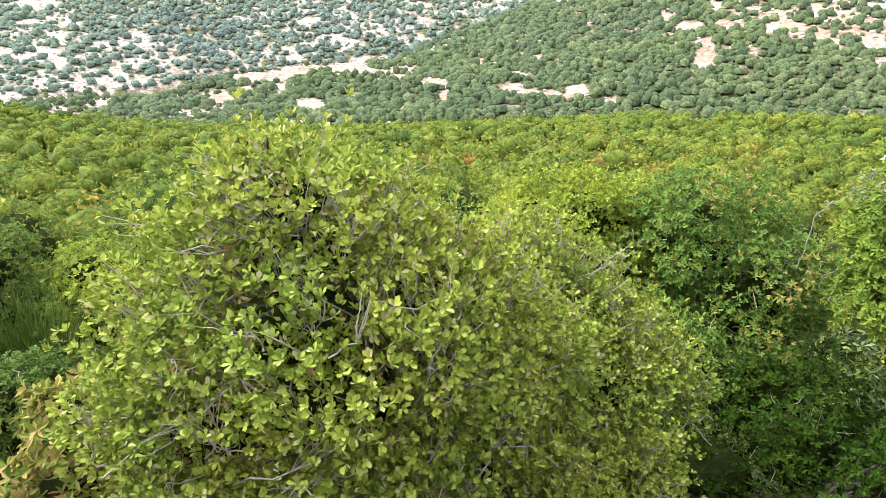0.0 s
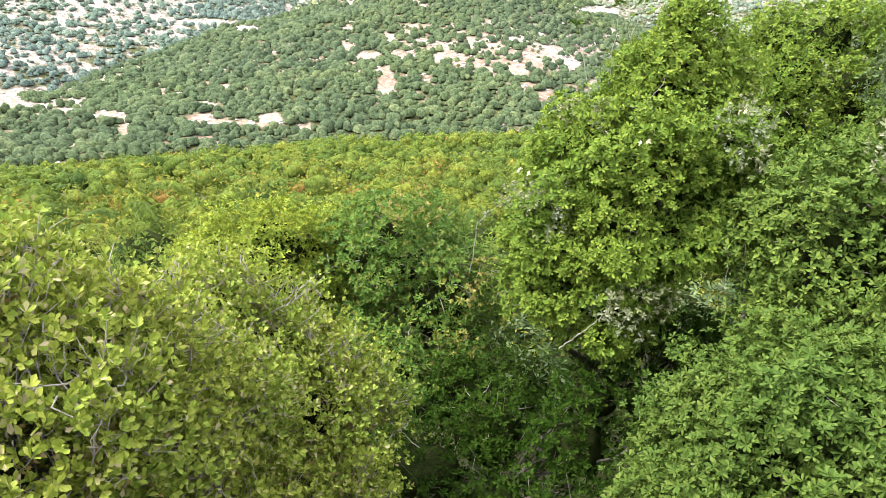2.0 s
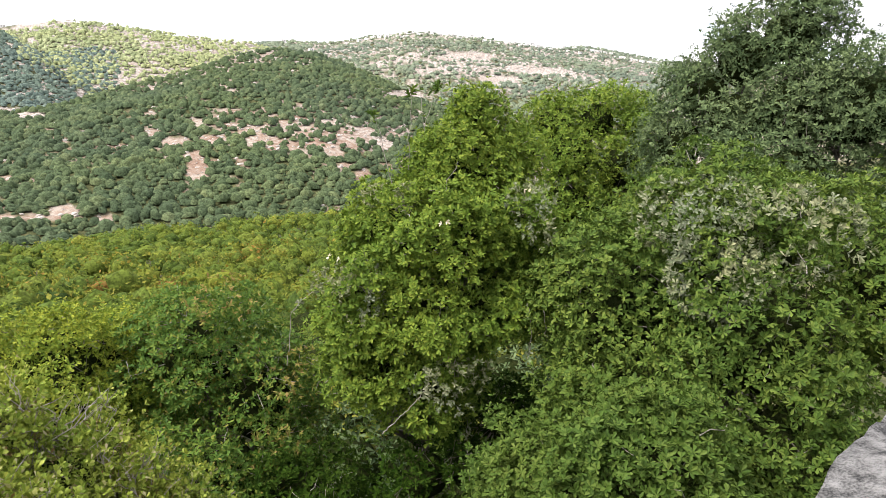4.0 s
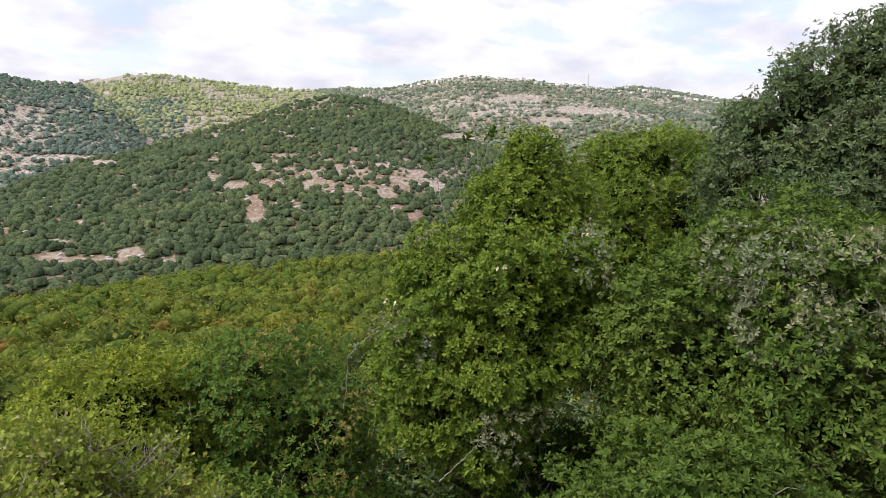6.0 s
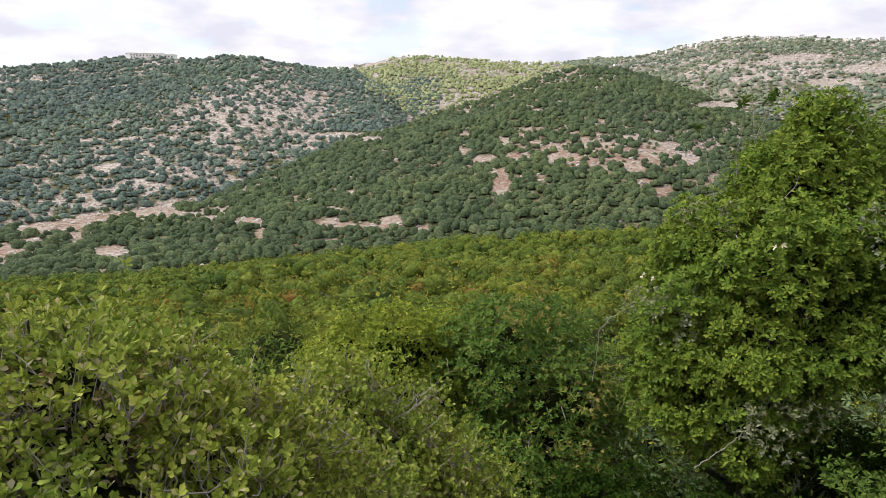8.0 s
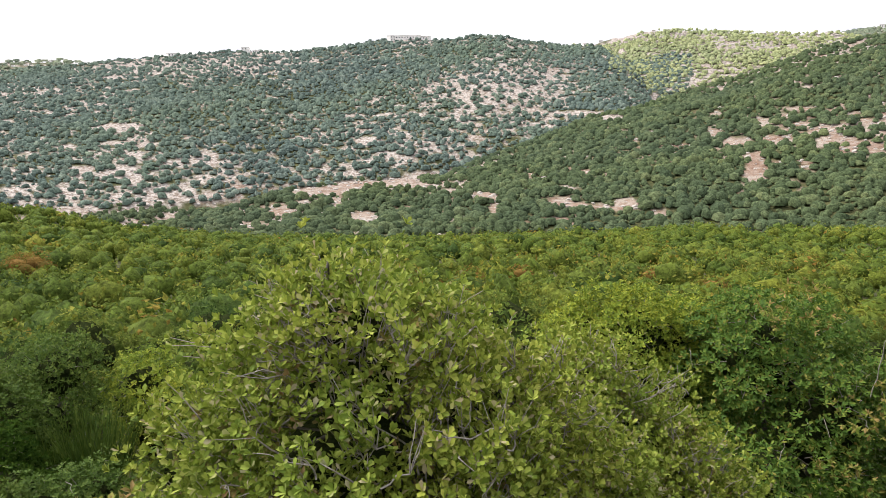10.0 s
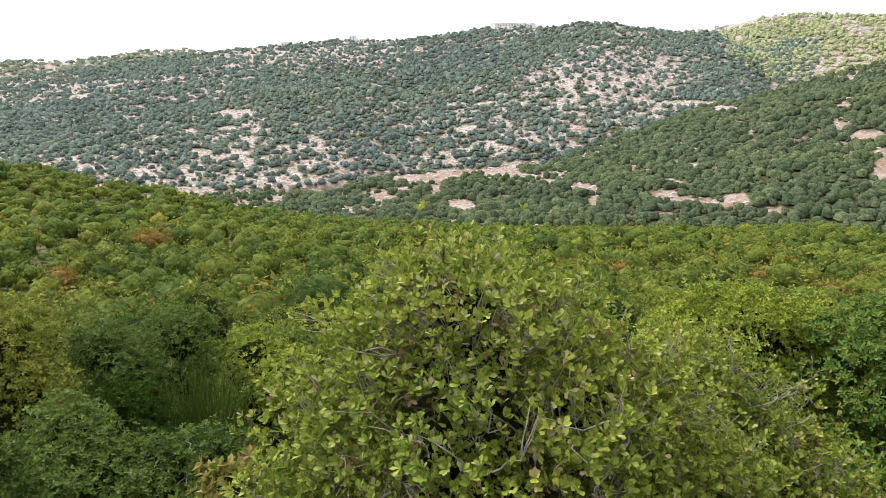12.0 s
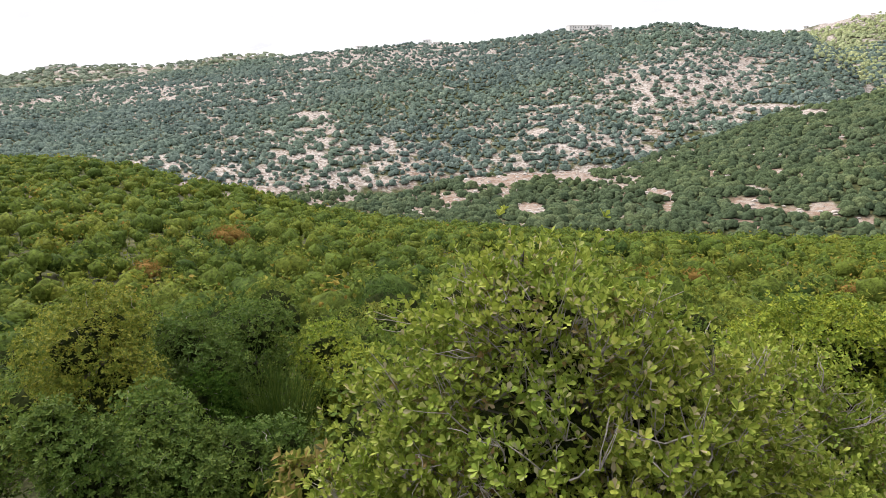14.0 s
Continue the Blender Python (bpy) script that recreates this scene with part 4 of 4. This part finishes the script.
broadleaf("almond_shrub", "small shrub with narrow leaves turning orange", "shrub", foot(-2.41, 3.38), up16([(-2.41, 3.38, -2.63, 0.22, 0.2, 0.24), (-2.29, 3.43, -2.98, 0.34, 0.3, 0.3), (-2.51, 3.33, -3.28, 0.4, 0.36, 0.36)]), M_TURN, 0.085, 520, whorl=6, shape="lance", inner=M_CORE, twigs=40, trunk_r=0.03, cushion=0.15)


def shoot(name, label, pts, leaf, n):
    """A long bare shoot that stands out of a crown, with a few leaves along it."""
    root = tagged(new(name), label, "branch")
    root.location = pts[0]
    q = np.array(pts) - np.array(pts[0])
    s = np.linspace(0, 1, 24)
    k = np.linspace(0, 1, len(q))
    line = np.stack([np.interp(s, k, q[:, i]) for i in range(3)], 1) + RNG.normal(0, 0.006, (24, 3))
    part("stem", mesh_np("stem", *tube(line, np.linspace(0.0045, 0.002, 24), 5), M_TWIG, True), root)
    at = line[RNG.integers(6, 24, n)]
    part("foliage", mesh_np("foliage", *rosettes(at, unit(RNG.normal(size=at.shape) + np.array([0, 0, 0.6])), 0.05, 3, "blunt"), leaf), root)


shoot("arching_shoot", "pale arching climber shoot with grey leaves", [(3.24, 5.36, -1.0), (3.25, 5.34, -0.75), (3.27, 5.33, -0.47), (3.33, 5.29, -0.35), (3.40, 5.25, -0.27), (3.48, 5.2, -0.2), (3.57, 5.14, -0.14), (3.68, 5.06, -0.11), (3.78, 5.0, -0.13), (3.87, 4.92, -0.19)], M_GREY, 22)
shoot("dry_twig", "bare pale twig reaching out of the climber", [(3.29, 3.85, -1.09), (3.4, 3.76, -0.93), (3.5, 3.67, -0.78), (3.58, 3.62, -0.62)], M_GREY, 3)
shoot("upright_shoot", "thin upright shoot above the green tree", [(4.75, 5.1, 0.9), (4.72, 5.15, 1.35), (4.68, 5.2, 1.85)], M_LAUREL, 10)
shoot("pale_shoot", "pale thin shoot above the light bush", [(6.9, 3.3, 0.6), (6.7, 3.4, 1.0), (6.45, 3.5, 1.05)], M_GREY, 12)


def sprig(label, base, tip, mat, n=7, length=0.06):
    """A thin stem that ends in a tuft of leaves."""
    root = tagged(new("sprig"), label, "branch", "sprigs over the green tree")
    root.location = base
    q = np.array(tip) - np.array(base)
    part("stem", mesh_np("stem", *tube(bent((0, 0, 0), q, 8, 0.012), np.linspace(0.005, 0.002, 8), 5), M_TWIG, True), root)
    at = q * RNG.uniform(0.86, 1.0, (n, 1)) + RNG.normal(0, 0.012, (n, 3))
    part("tuft", mesh_np("tuft", *rosettes(at, unit(RNG.normal(0, 0.5, (n, 3)) + np.array([0, 0, 0.8])), length, 4, "lance"), mat), root)


sprig("thin sprig with a leafy tip above the tree", (4.45, 5.05, 0.9), (4.32, 4.87, 1.74), M_LAUREL, 8, 0.075)
sprig("thin sprig with a leafy tip above the tree", (4.2, 4.95, 0.75), (4.0, 5.05, 1.52), M_LAUREL, 7, 0.07)
sprig("thin sprig with a leafy tip above the tree", (4.75, 5.2, 1.3), (4.85, 5.1, 1.78), M_LAUREL, 9, 0.07)
shoot("dry_twig", "dead twig with pale curled leaves in the hollow", [(4.0, 3.5, -1.9), (4.1, 3.6, -1.6), (4.2, 3.75, -1.45), (4.25, 3.8, -1.25)], M_GREY, 14)
shoot("dry_twig", "bare grey twigs hanging below the climber", [(4.6, 3.3, -0.1), (4.66, 3.3, -0.35), (4.75, 3.25, -0.6), (4.82, 3.22, -0.72)], M_GREY, 2)
shoot("dry_twig", "bare grey twigs hanging below the climber", [(4.5, 3.4, -0.05), (4.55, 3.38, -0.3), (4.52, 3.36, -0.55)], M_GREY, 2)

# ---- woods on the slopes ----
TAKEN = [(0.3, 4.2, 2.6), (1.9, 7.4, 1.6), (3.1, 6.4, 1.8), (4.5, 4.8, 1.8), (5.6, 2.2, 2.4), (3.7, 2, 1.6), (10, 7.2, 2.4), (8.5, 3, 2.2), (-8.9, 7.4, 1.9), (-6, 5.4, 1.6), (-6.6, 8.1, 1.7), (-5.3, 4, 1.5), (-3.3, 5.6, 1.5), (-8.3, 6.9, 1.6), (-5.9, 7.4, 1.4), (-8.0, 8.7, 1.4), (-8.0, 10.0, 1.5), (-6.4, 10.9, 1.4), (8.9, 6.2, 2.0)]


def places(spacing, r0, r1, az0, az1, seed, margin, open_ground=True, owner=None, thick=0.2):
    """Jittered places for woods in a stretch of the land: x, y, ground height."""
    g = np.random.default_rng(seed)
    n = int(r1 / spacing) + 1
    i, j = np.meshgrid(np.arange(-n, n + 1), np.arange(-n // 2, n + 1))
    x = (i + 0.5 * (j % 2) + g.uniform(-0.5, 0.5, i.shape)).ravel() * spacing
    y = (j * 0.87 + g.uniform(-0.5, 0.5, i.shape)).ravel() * spacing
    r, az = np.hypot(x, y), np.degrees(np.arctan2(x, y))
    k = (r > r0) & (r < r1) & (az > az0) & (az < az1)
    x, y = x[k], y[k]
    if owner is not None:
        # keep to one hill where two meet
        r, az = np.hypot(x, y), np.degrees(np.arctan2(x, y))
        on_spur = hill(SPUR, az, r, 290, -72.0) > hill(RIDGE, az, r, 560, -92.0)
        k = on_spur == (owner is SPUR)
        x, y = x[k], y[k]
    if open_ground:
        k = bareness(x, y) < g.uniform(0.15, 0.75, len(x)) + 0.8 * (g.uniform(size=len(x)) < thick)
        x, y = x[k], y[k]
    z = height(x, y)
    k = seen(x, y, z, margin)
    return x[k], y[k], z[k], g


def with_tone(me, tone):
    at = me.attributes.new("tone", "FLOAT", "POINT")
    at.data.foreach_set("value", np.asarray(tone, np.float32))
    return me


def dome(k_):
    """A low many-sided cap, for a bush that is seen from afar only."""
    t = np.arange(k_) * 2 * math.pi / k_
    top = np.stack([0.78 * np.cos(t), 0.78 * np.sin(t), np.full(k_, 0.62)], 1)
    low = np.stack([1.05 * np.cos(t + 0.6), 1.05 * np.sin(t + 0.6), np.full(k_, -0.45)], 1)
    f = []
    for k in range(k_):
        n = (k + 1) % k_
        f += [(0, 1 + k, 1 + n), (1 + k, 1 + k_ + k, 1 + n), (1 + n, 1 + k_ + k, 1 + k_ + n)]
    return np.concatenate([[[0, 0, 1.0]], top, low]), np.array(f)


DOME4 = dome(4)


def woods(name, label, spots, mat, size, flat, cards, card):
    """Far scrub, joined: a lumpy heart for every bush, and sprays of leaves standing off it."""
    x, y, z, g = spots
    n = len(x)
    s = (0.45 + 0.9 * g.uniform(size=n) ** 1.6) * size
    wide = g.uniform(0.75, 1.35, n)
    tone = np.clip(g.normal(0.45, 0.22, n) + 0.5 * (fbm(np.stack([x, y, z], 1) * 0.05, 2) - 0.5), 0, 1)
    bv, bf = BALL1 if cards else DOME4
    var = [bv * (1 + g.uniform(-0.32, 0.32, (len(bv), 1))) for _ in range(14)]
    pick = g.integers(0, 14, n)
    turn = g.uniform(0, 6.28, n)
    squash = flat * g.uniform(0.8, 1.25, n)
    heart = np.stack(var)[pick]
    c, t = np.cos(turn)[:, None], np.sin(turn)[:, None]
    hx, hy = heart[..., 0] * c - heart[..., 1] * t, heart[..., 0] * t + heart[..., 1] * c
    hs = s * (0.7 if cards else 1.0)
    centre = np.stack([x, y, z + s * squash * 0.62], 1)
    v = centre[:, None] + np.stack([hx * (hs * wide)[:, None], hy * (hs / wide)[:, None], heart[..., 2] * (hs * squash)[:, None]], -1)
    f = bf[None] + (np.arange(n) * len(bv))[:, None, None]
    pieces = [(v.reshape(-1, 3), f.reshape(-1, 3))]
    root = tagged(new(name), label, "woodland", kind="stuff")
    # hearts behind sprays take a lower tone, shade put into their colour
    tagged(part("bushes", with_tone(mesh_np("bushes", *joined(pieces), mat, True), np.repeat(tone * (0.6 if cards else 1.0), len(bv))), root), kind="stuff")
    if cards:
        d = unit(g.normal(size=(n, cards, 3)) + np.array([0, 0, 0.35]))
        lump = 1 + 0.3 * (g.uniform(size=(n, cards, 1)) - 0.5)
        p = centre[:, None] + d * lump * 0.92 * np.stack([s * wide, s / wide, s * squash], -1)[:, None]
        ax = unit(d + g.normal(0, 0.45, d.shape))
        u = unit(np.cross(ax, g.normal(size=d.shape)))
        w = np.cross(ax, u)
        ln = (card * g.uniform(0.6, 1.3, (n, cards)) * np.sqrt(s / size)[:, None])[..., None]
        q = np.stack([p - u * ln * 0.5, p + w * ln * 0.34 - ax * ln * 0.12, p + u * ln * 0.5, p - w * ln * 0.34 - ax * ln * 0.12], 2)
        tagged(part("sprays", with_tone(mesh_np("sprays", q.reshape(-1, 3), np.arange(n * cards * 4).reshape(-1, 4), mat), np.repeat(tone, cards * 4)), root), kind="stuff")
    return n


def slope_trees():
    """Single scrub trees of the slope below the viewpoint, copied from four patterns."""
    x, y, z, g = places(2.55, 8.5, 30, -62, 66, 3, 3.0, False)
    keep = np.ones(len(x), bool)
    for tx, ty, tr in TAKEN:
        keep &= np.hypot(x - tx, y - ty) > tr
    x, y, z = x[keep], y[keep], z[keep]
    kinds = []
    for k, (mat, lab) in enumerate(((M_SLOPE, "rounded olive-green scrub oak on the wooded slope"), (M_SLOPE, "dense mid-green scrub oak on the wooded slope"), (M_SLOPE, "spreading yellow-green scrub oak on the wooded slope"), (M_DARK, "dark evergreen shrub on the wooded slope"))):
        lb = [(g.uniform(-0.5, 0.5), g.uniform(-0.5, 0.5), 1.5 + g.uniform(-0.3, 0.35), g.uniform(0.75, 1.1), g.uniform(0.75, 1.1), g.uniform(0.7, 1.0)) for _ in range(4)]
        kinds.append(broadleaf("scrub_oak", lab, "tree", (0, 0, 0), lb, mat, 0.165, 330, whorl=4, shape="kite", inner=M_CORE, twigs=0, cushion=0.36, core=0.6, gap=0.33, group="scrub trees on the slope"))
    used = set()
    for i in range(len(x)):
        k = int(g.choice(4, p=[0.4, 0.28, 0.26, 0.06]))
        m = pose(x[i], y[i], z[i] - 0.2, 0, 0, g.uniform(0, 360))
        sc = g.uniform(0.8, 1.3)
        if k in used:
            ob = copy_thing(kinds[k], m)
        else:
            ob = kinds[k]
            ob.matrix_basis = m
            used.add(k)
        ob.scale = (sc, sc, sc * g.uniform(0.85, 1.1))
    return len(x)


n_trees = slope_trees()


def turning_shrub(x, y, size):
    """A shrub of the slope whose leaves have turned rust-orange."""
    z = gz(x, y)
    broadleaf("turning_shrub", "shrub with rust-orange leaves among the green slope scrub", "shrub", (x, y, z),
              [(x, y, z + size * 0.9, size, size * 0.9, size * 0.75), (x + size * 0.7, y - size * 0.3, z + size * 0.7, size * 0.75, size * 0.75, size * 0.6), (x - size * 0.6, y + size * 0.3, z + size * 0.8, size * 0.8, size * 0.7, size * 0.6)],
              M_RUST, 0.13 * size, 300, whorl=5, shape="kite", inner=M_RUST, twigs=0, cushion=0.35 * size, core=0.55, gap=0.36, group="rust-orange shrubs on the slope")


for tx, ty, ts in TURNING:
    turning_shrub(tx, ty, ts)
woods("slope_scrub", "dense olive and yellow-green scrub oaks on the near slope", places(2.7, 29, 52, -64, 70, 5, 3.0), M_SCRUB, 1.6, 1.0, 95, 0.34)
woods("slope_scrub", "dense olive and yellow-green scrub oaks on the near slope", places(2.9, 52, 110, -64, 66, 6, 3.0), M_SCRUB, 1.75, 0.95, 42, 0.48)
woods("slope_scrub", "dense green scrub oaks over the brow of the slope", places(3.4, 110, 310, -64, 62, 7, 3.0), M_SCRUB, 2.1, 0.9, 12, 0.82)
woods("spur_scrub", "dark green scrub oaks scattered over the spur", places(4.2, 300, 850, -36, 62, 8, 3.0, owner=SPUR, thick=0.37), M_SPUR, 2.9, 0.72, 0, 0)
woods("valley_scrub", "dark green scrub oaks filling the valley floor", places(4.0, 305, 565, -66, -14, 14, 3.0, owner=RIDGE), M_SPUR, 2.4, 0.9, 0, 0)
woods("ridge_scrub", "scrub dotted over the long ridge, haze mixed into its grey-green", places(5.1, 560, 1400, -66, 16, 9, 3.0, owner=RIDGE, thick=0.33), M_RIDGE, 3.1, 0.72, 0, 0)
woods("saddle_scrub", "scrub on the hill beyond the saddle, sunlight put into its pale colour", places(6.6, 1120, 1720, -4, 9.5, 10, 4.0), M_SUNNY, 3.6, 0.75, 0, 0)
woods("saddle_scrub", "scrub on the hill beyond the saddle, sunlight put into its pale colour", places(6.6, 960, 1720, 9.5, 30, 15, 4.0), M_SUNNY, 3.6, 0.75, 0, 0)
woods("far_scrub", "scrub on the farthest hills, haze mixed into its pale grey-green", places(15, 1720, 2650, 8, 30, 11, 4.0), M_FAR, 7.6, 0.6, 0, 0)
woods("far_scrub", "scrub on the farthest hills, haze mixed into its pale grey-green", places(12, 900, 2650, 30, 66, 12, 4.0), M_FAR, 5.4, 0.6, 0, 0)
woods("far_scrub", "scrub on the farthest hills, haze mixed into its pale grey-green", places(26, 2700, 3750, -62, -26, 13, 6.0), M_FAR, 13, 0.45, 0, 0)


# ---- outcrops ----
def outcrops(spacing, r0, r1, az0, az1, seed, size):
    x, y, z, g = places(spacing, r0, r1, az0, az1, seed, 1.0, False)
    k = bareness(x, y) > g.uniform(0.35, 1.0, len(x))
    x, y, z = x[k], y[k], z[k]
    n = len(x)
    bv, bf = DOME4
    s = (0.45 + 1.2 * g.uniform(size=n) ** 2) * size
    v = np.stack([x, y, z + 0.1], 1)[:, None] + bv[None] * (1 + g.uniform(-0.35, 0.35, (n, len(bv), 1))) * np.stack([s * 1.4, s, s * 0.6], 1)[:, None]
    f = bf[None] + (np.arange(n) * len(bv))[:, None, None]
    tagged(new("rock_outcrops", mesh_np("rock_outcrops", v.reshape(-1, 3), f.reshape(-1, 3), M_ROCK)), "pale limestone outcrops among the scrub", "rocks", kind="stuff")


outcrops(7.0, 300, 1350, -64, 60, 21, 1.0)
outcrops(11, 1350, 1720, -4, 32, 22, 2.6)
# enlarged pale rocks that stand in for the far ridge's white houses and terraces
outcrops(18, 1500, 2600, 24, 66, 23, 3.6)


# ---- the stone parapet of the viewpoint ----
def stone(size, seed):
    """A weathered limestone block, rounded, pitted and uneven."""
    g = np.random.default_rng(seed)
    bm = bmesh.new()
    bmesh.ops.create_cube(bm, size=2.0)
    bmesh.ops.subdivide_edges(bm, edges=bm.edges[:], cuts=9, use_grid_fill=True)
    v = np.array([p.co[:] for p in bm.verts])
    f = np.array([[p.index for p in q.verts] for q in bm.faces])
    bm.free()
    r = np.linalg.norm(v, axis=1, keepdims=True)
    v = v * (0.62 + 0.38 / np.maximum(r, 1) * 1.25)
    off = g.uniform(0, 50, 3)
    v = v * (1 + 0.22 * (fbm(v * 1.3 + off, 3) - 0.5) + 0.10 * (fbm(v * 5 + off, 3) - 0.5))[:, None]
    return mesh_np("stone", v * np.array(size) / 2, f, M_STONE, True)


def parapet():
    root = tagged(new("stone_wall"), "rough low wall of pale lichened limestone blocks", "wall", kind="structure")
    g = np.random.default_rng(4)
    x = -2.6
    k = 0
    while x < 4.2:
        w = g.uniform(0.62, 1.05)
        for h0, h1, dy in ((0.0, 0.46, 0.0), (0.42, 0.86, 0.02)):
            ob = part("stone", stone((w * 1.06, 0.42, (h1 - h0) * 1.15), 40 + k), root)
            ob.location = (x + w / 2, 0.105 + dy + g.uniform(-0.02, 0.02), (h0 + h1) / 2 - 0.09 + g.uniform(-0.015, 0.015))
            ob.rotation_euler = (g.uniform(-0.05, 0.05), g.uniform(-0.05, 0.05), g.uniform(-0.08, 0.08))
            k += 1
        x += w


parapet()


# ---- houses and a mast on the far crests ----
def box(x0, x1, y0, y1, z0, z1):
    v = np.array([(x, y, z) for z in (z0, z1) for y in (y0, y1) for x in (x0, x1)], float)
    f = np.array([(0, 2, 3, 1), (4, 5, 7, 6), (0, 1, 5, 4), (1, 3, 7, 5), (3, 2, 6, 7), (2, 0, 4, 6)])
    return v, f


def house(w, d, h):
    root = tagged(new("house"), "pale flat-roofed house on a distant crest", "house", "houses on the crests")
    part("wall", mesh_np("wall", *box(-w / 2, w / 2, -d / 2, d / 2, -3, h), M_WALL), root)
    part("roof", mesh_np("roof", *box(-w / 2 - 0.3, w / 2 + 0.3, -d / 2 - 0.3, d / 2 + 0.3, h, h + 0.5), M_WALL), root)
    for k in range(int(w // 4)):
        for s in range(int(h // 3)):
            x = -w / 2 + 2 + k * 4
            part("window", mesh_np("window", *box(x - 0.7, x + 0.7, -d / 2 - 0.05, -d / 2 + 0.2, 1.0 + s * 3, 2.4 + s * 3), M_GLASS), root)
    return root


def at_bearing(az, r):
    x, y = r * math.sin(radians(az)), r * math.cos(radians(az))
    return x, y, gz(x, y)


def houses():
    kinds = [house(8, 7, 3.6), house(10, 8, 6.4), house(13, 8, 3.8)]
    g = np.random.default_rng(12)
    spots = [(-7.0 + d, 1088) for d in (-1.5, -0.75, -0.2, 0.5, 1.3)] + [(-19.6, 1140), (-20.4, 1146), (-26.0, 1185), (7.6, 1640), (8.8, 1635)]
    spots += [(a, 2300 - g.uniform(0, 130)) for a in np.arange(33.5, 47, 0.55)] + [(a, 2420 - g.uniform(0, 150)) for a in np.arange(47, 60, 0.5)]
    spots += [(a, 3640 - g.uniform(0, 250)) for a in np.arange(-49.5, -33, 0.8)] + [(28.4, 2380), (26.3, 2400), (30.6, 2100)]
    used = set()
    for i, (az, r) in enumerate(spots):
        k = int(g.integers(0, 3))
        m = pose(*at_bearing(az, r), 0, 0, -az + g.uniform(-40, 40))
        if k in used:
            ob = copy_thing(kinds[k], m)
        else:
            ob = kinds[k]
            ob.matrix_basis = m
            used.add(k)
        sc = 1.4 if r > 2000 else 1.2
        ob.scale = (sc, sc, sc)


houses()


def mast():
    root = tagged(new("radio_mast"), "grey lattice radio mast on the far crest", "mast")
    x, y, z = at_bearing(49.4, 2400)
    root.location = (x, y, z)
    for a in (0, 120, 240):
        c, s = math.cos(radians(a)), math.sin(radians(a))
        part("leg", mesh_np("leg", *tube([(c * 2.5, s * 2.5, -2), (c * 0.6, s * 0.6, 48)], [0.45, 0.3], 6), M_STEEL), root)
    for h in range(4, 46, 6):
        q = 2.5 - 1.9 * h / 48
        ring = [(q * math.cos(radians(a)), q * math.sin(radians(a)), h + (3 if a % 240 else 0)) for a in (0, 120, 240, 360)]
        part("brace", mesh_np("brace", *tube(ring, [0.2] * 4, 5), M_STEEL), root)


mast()
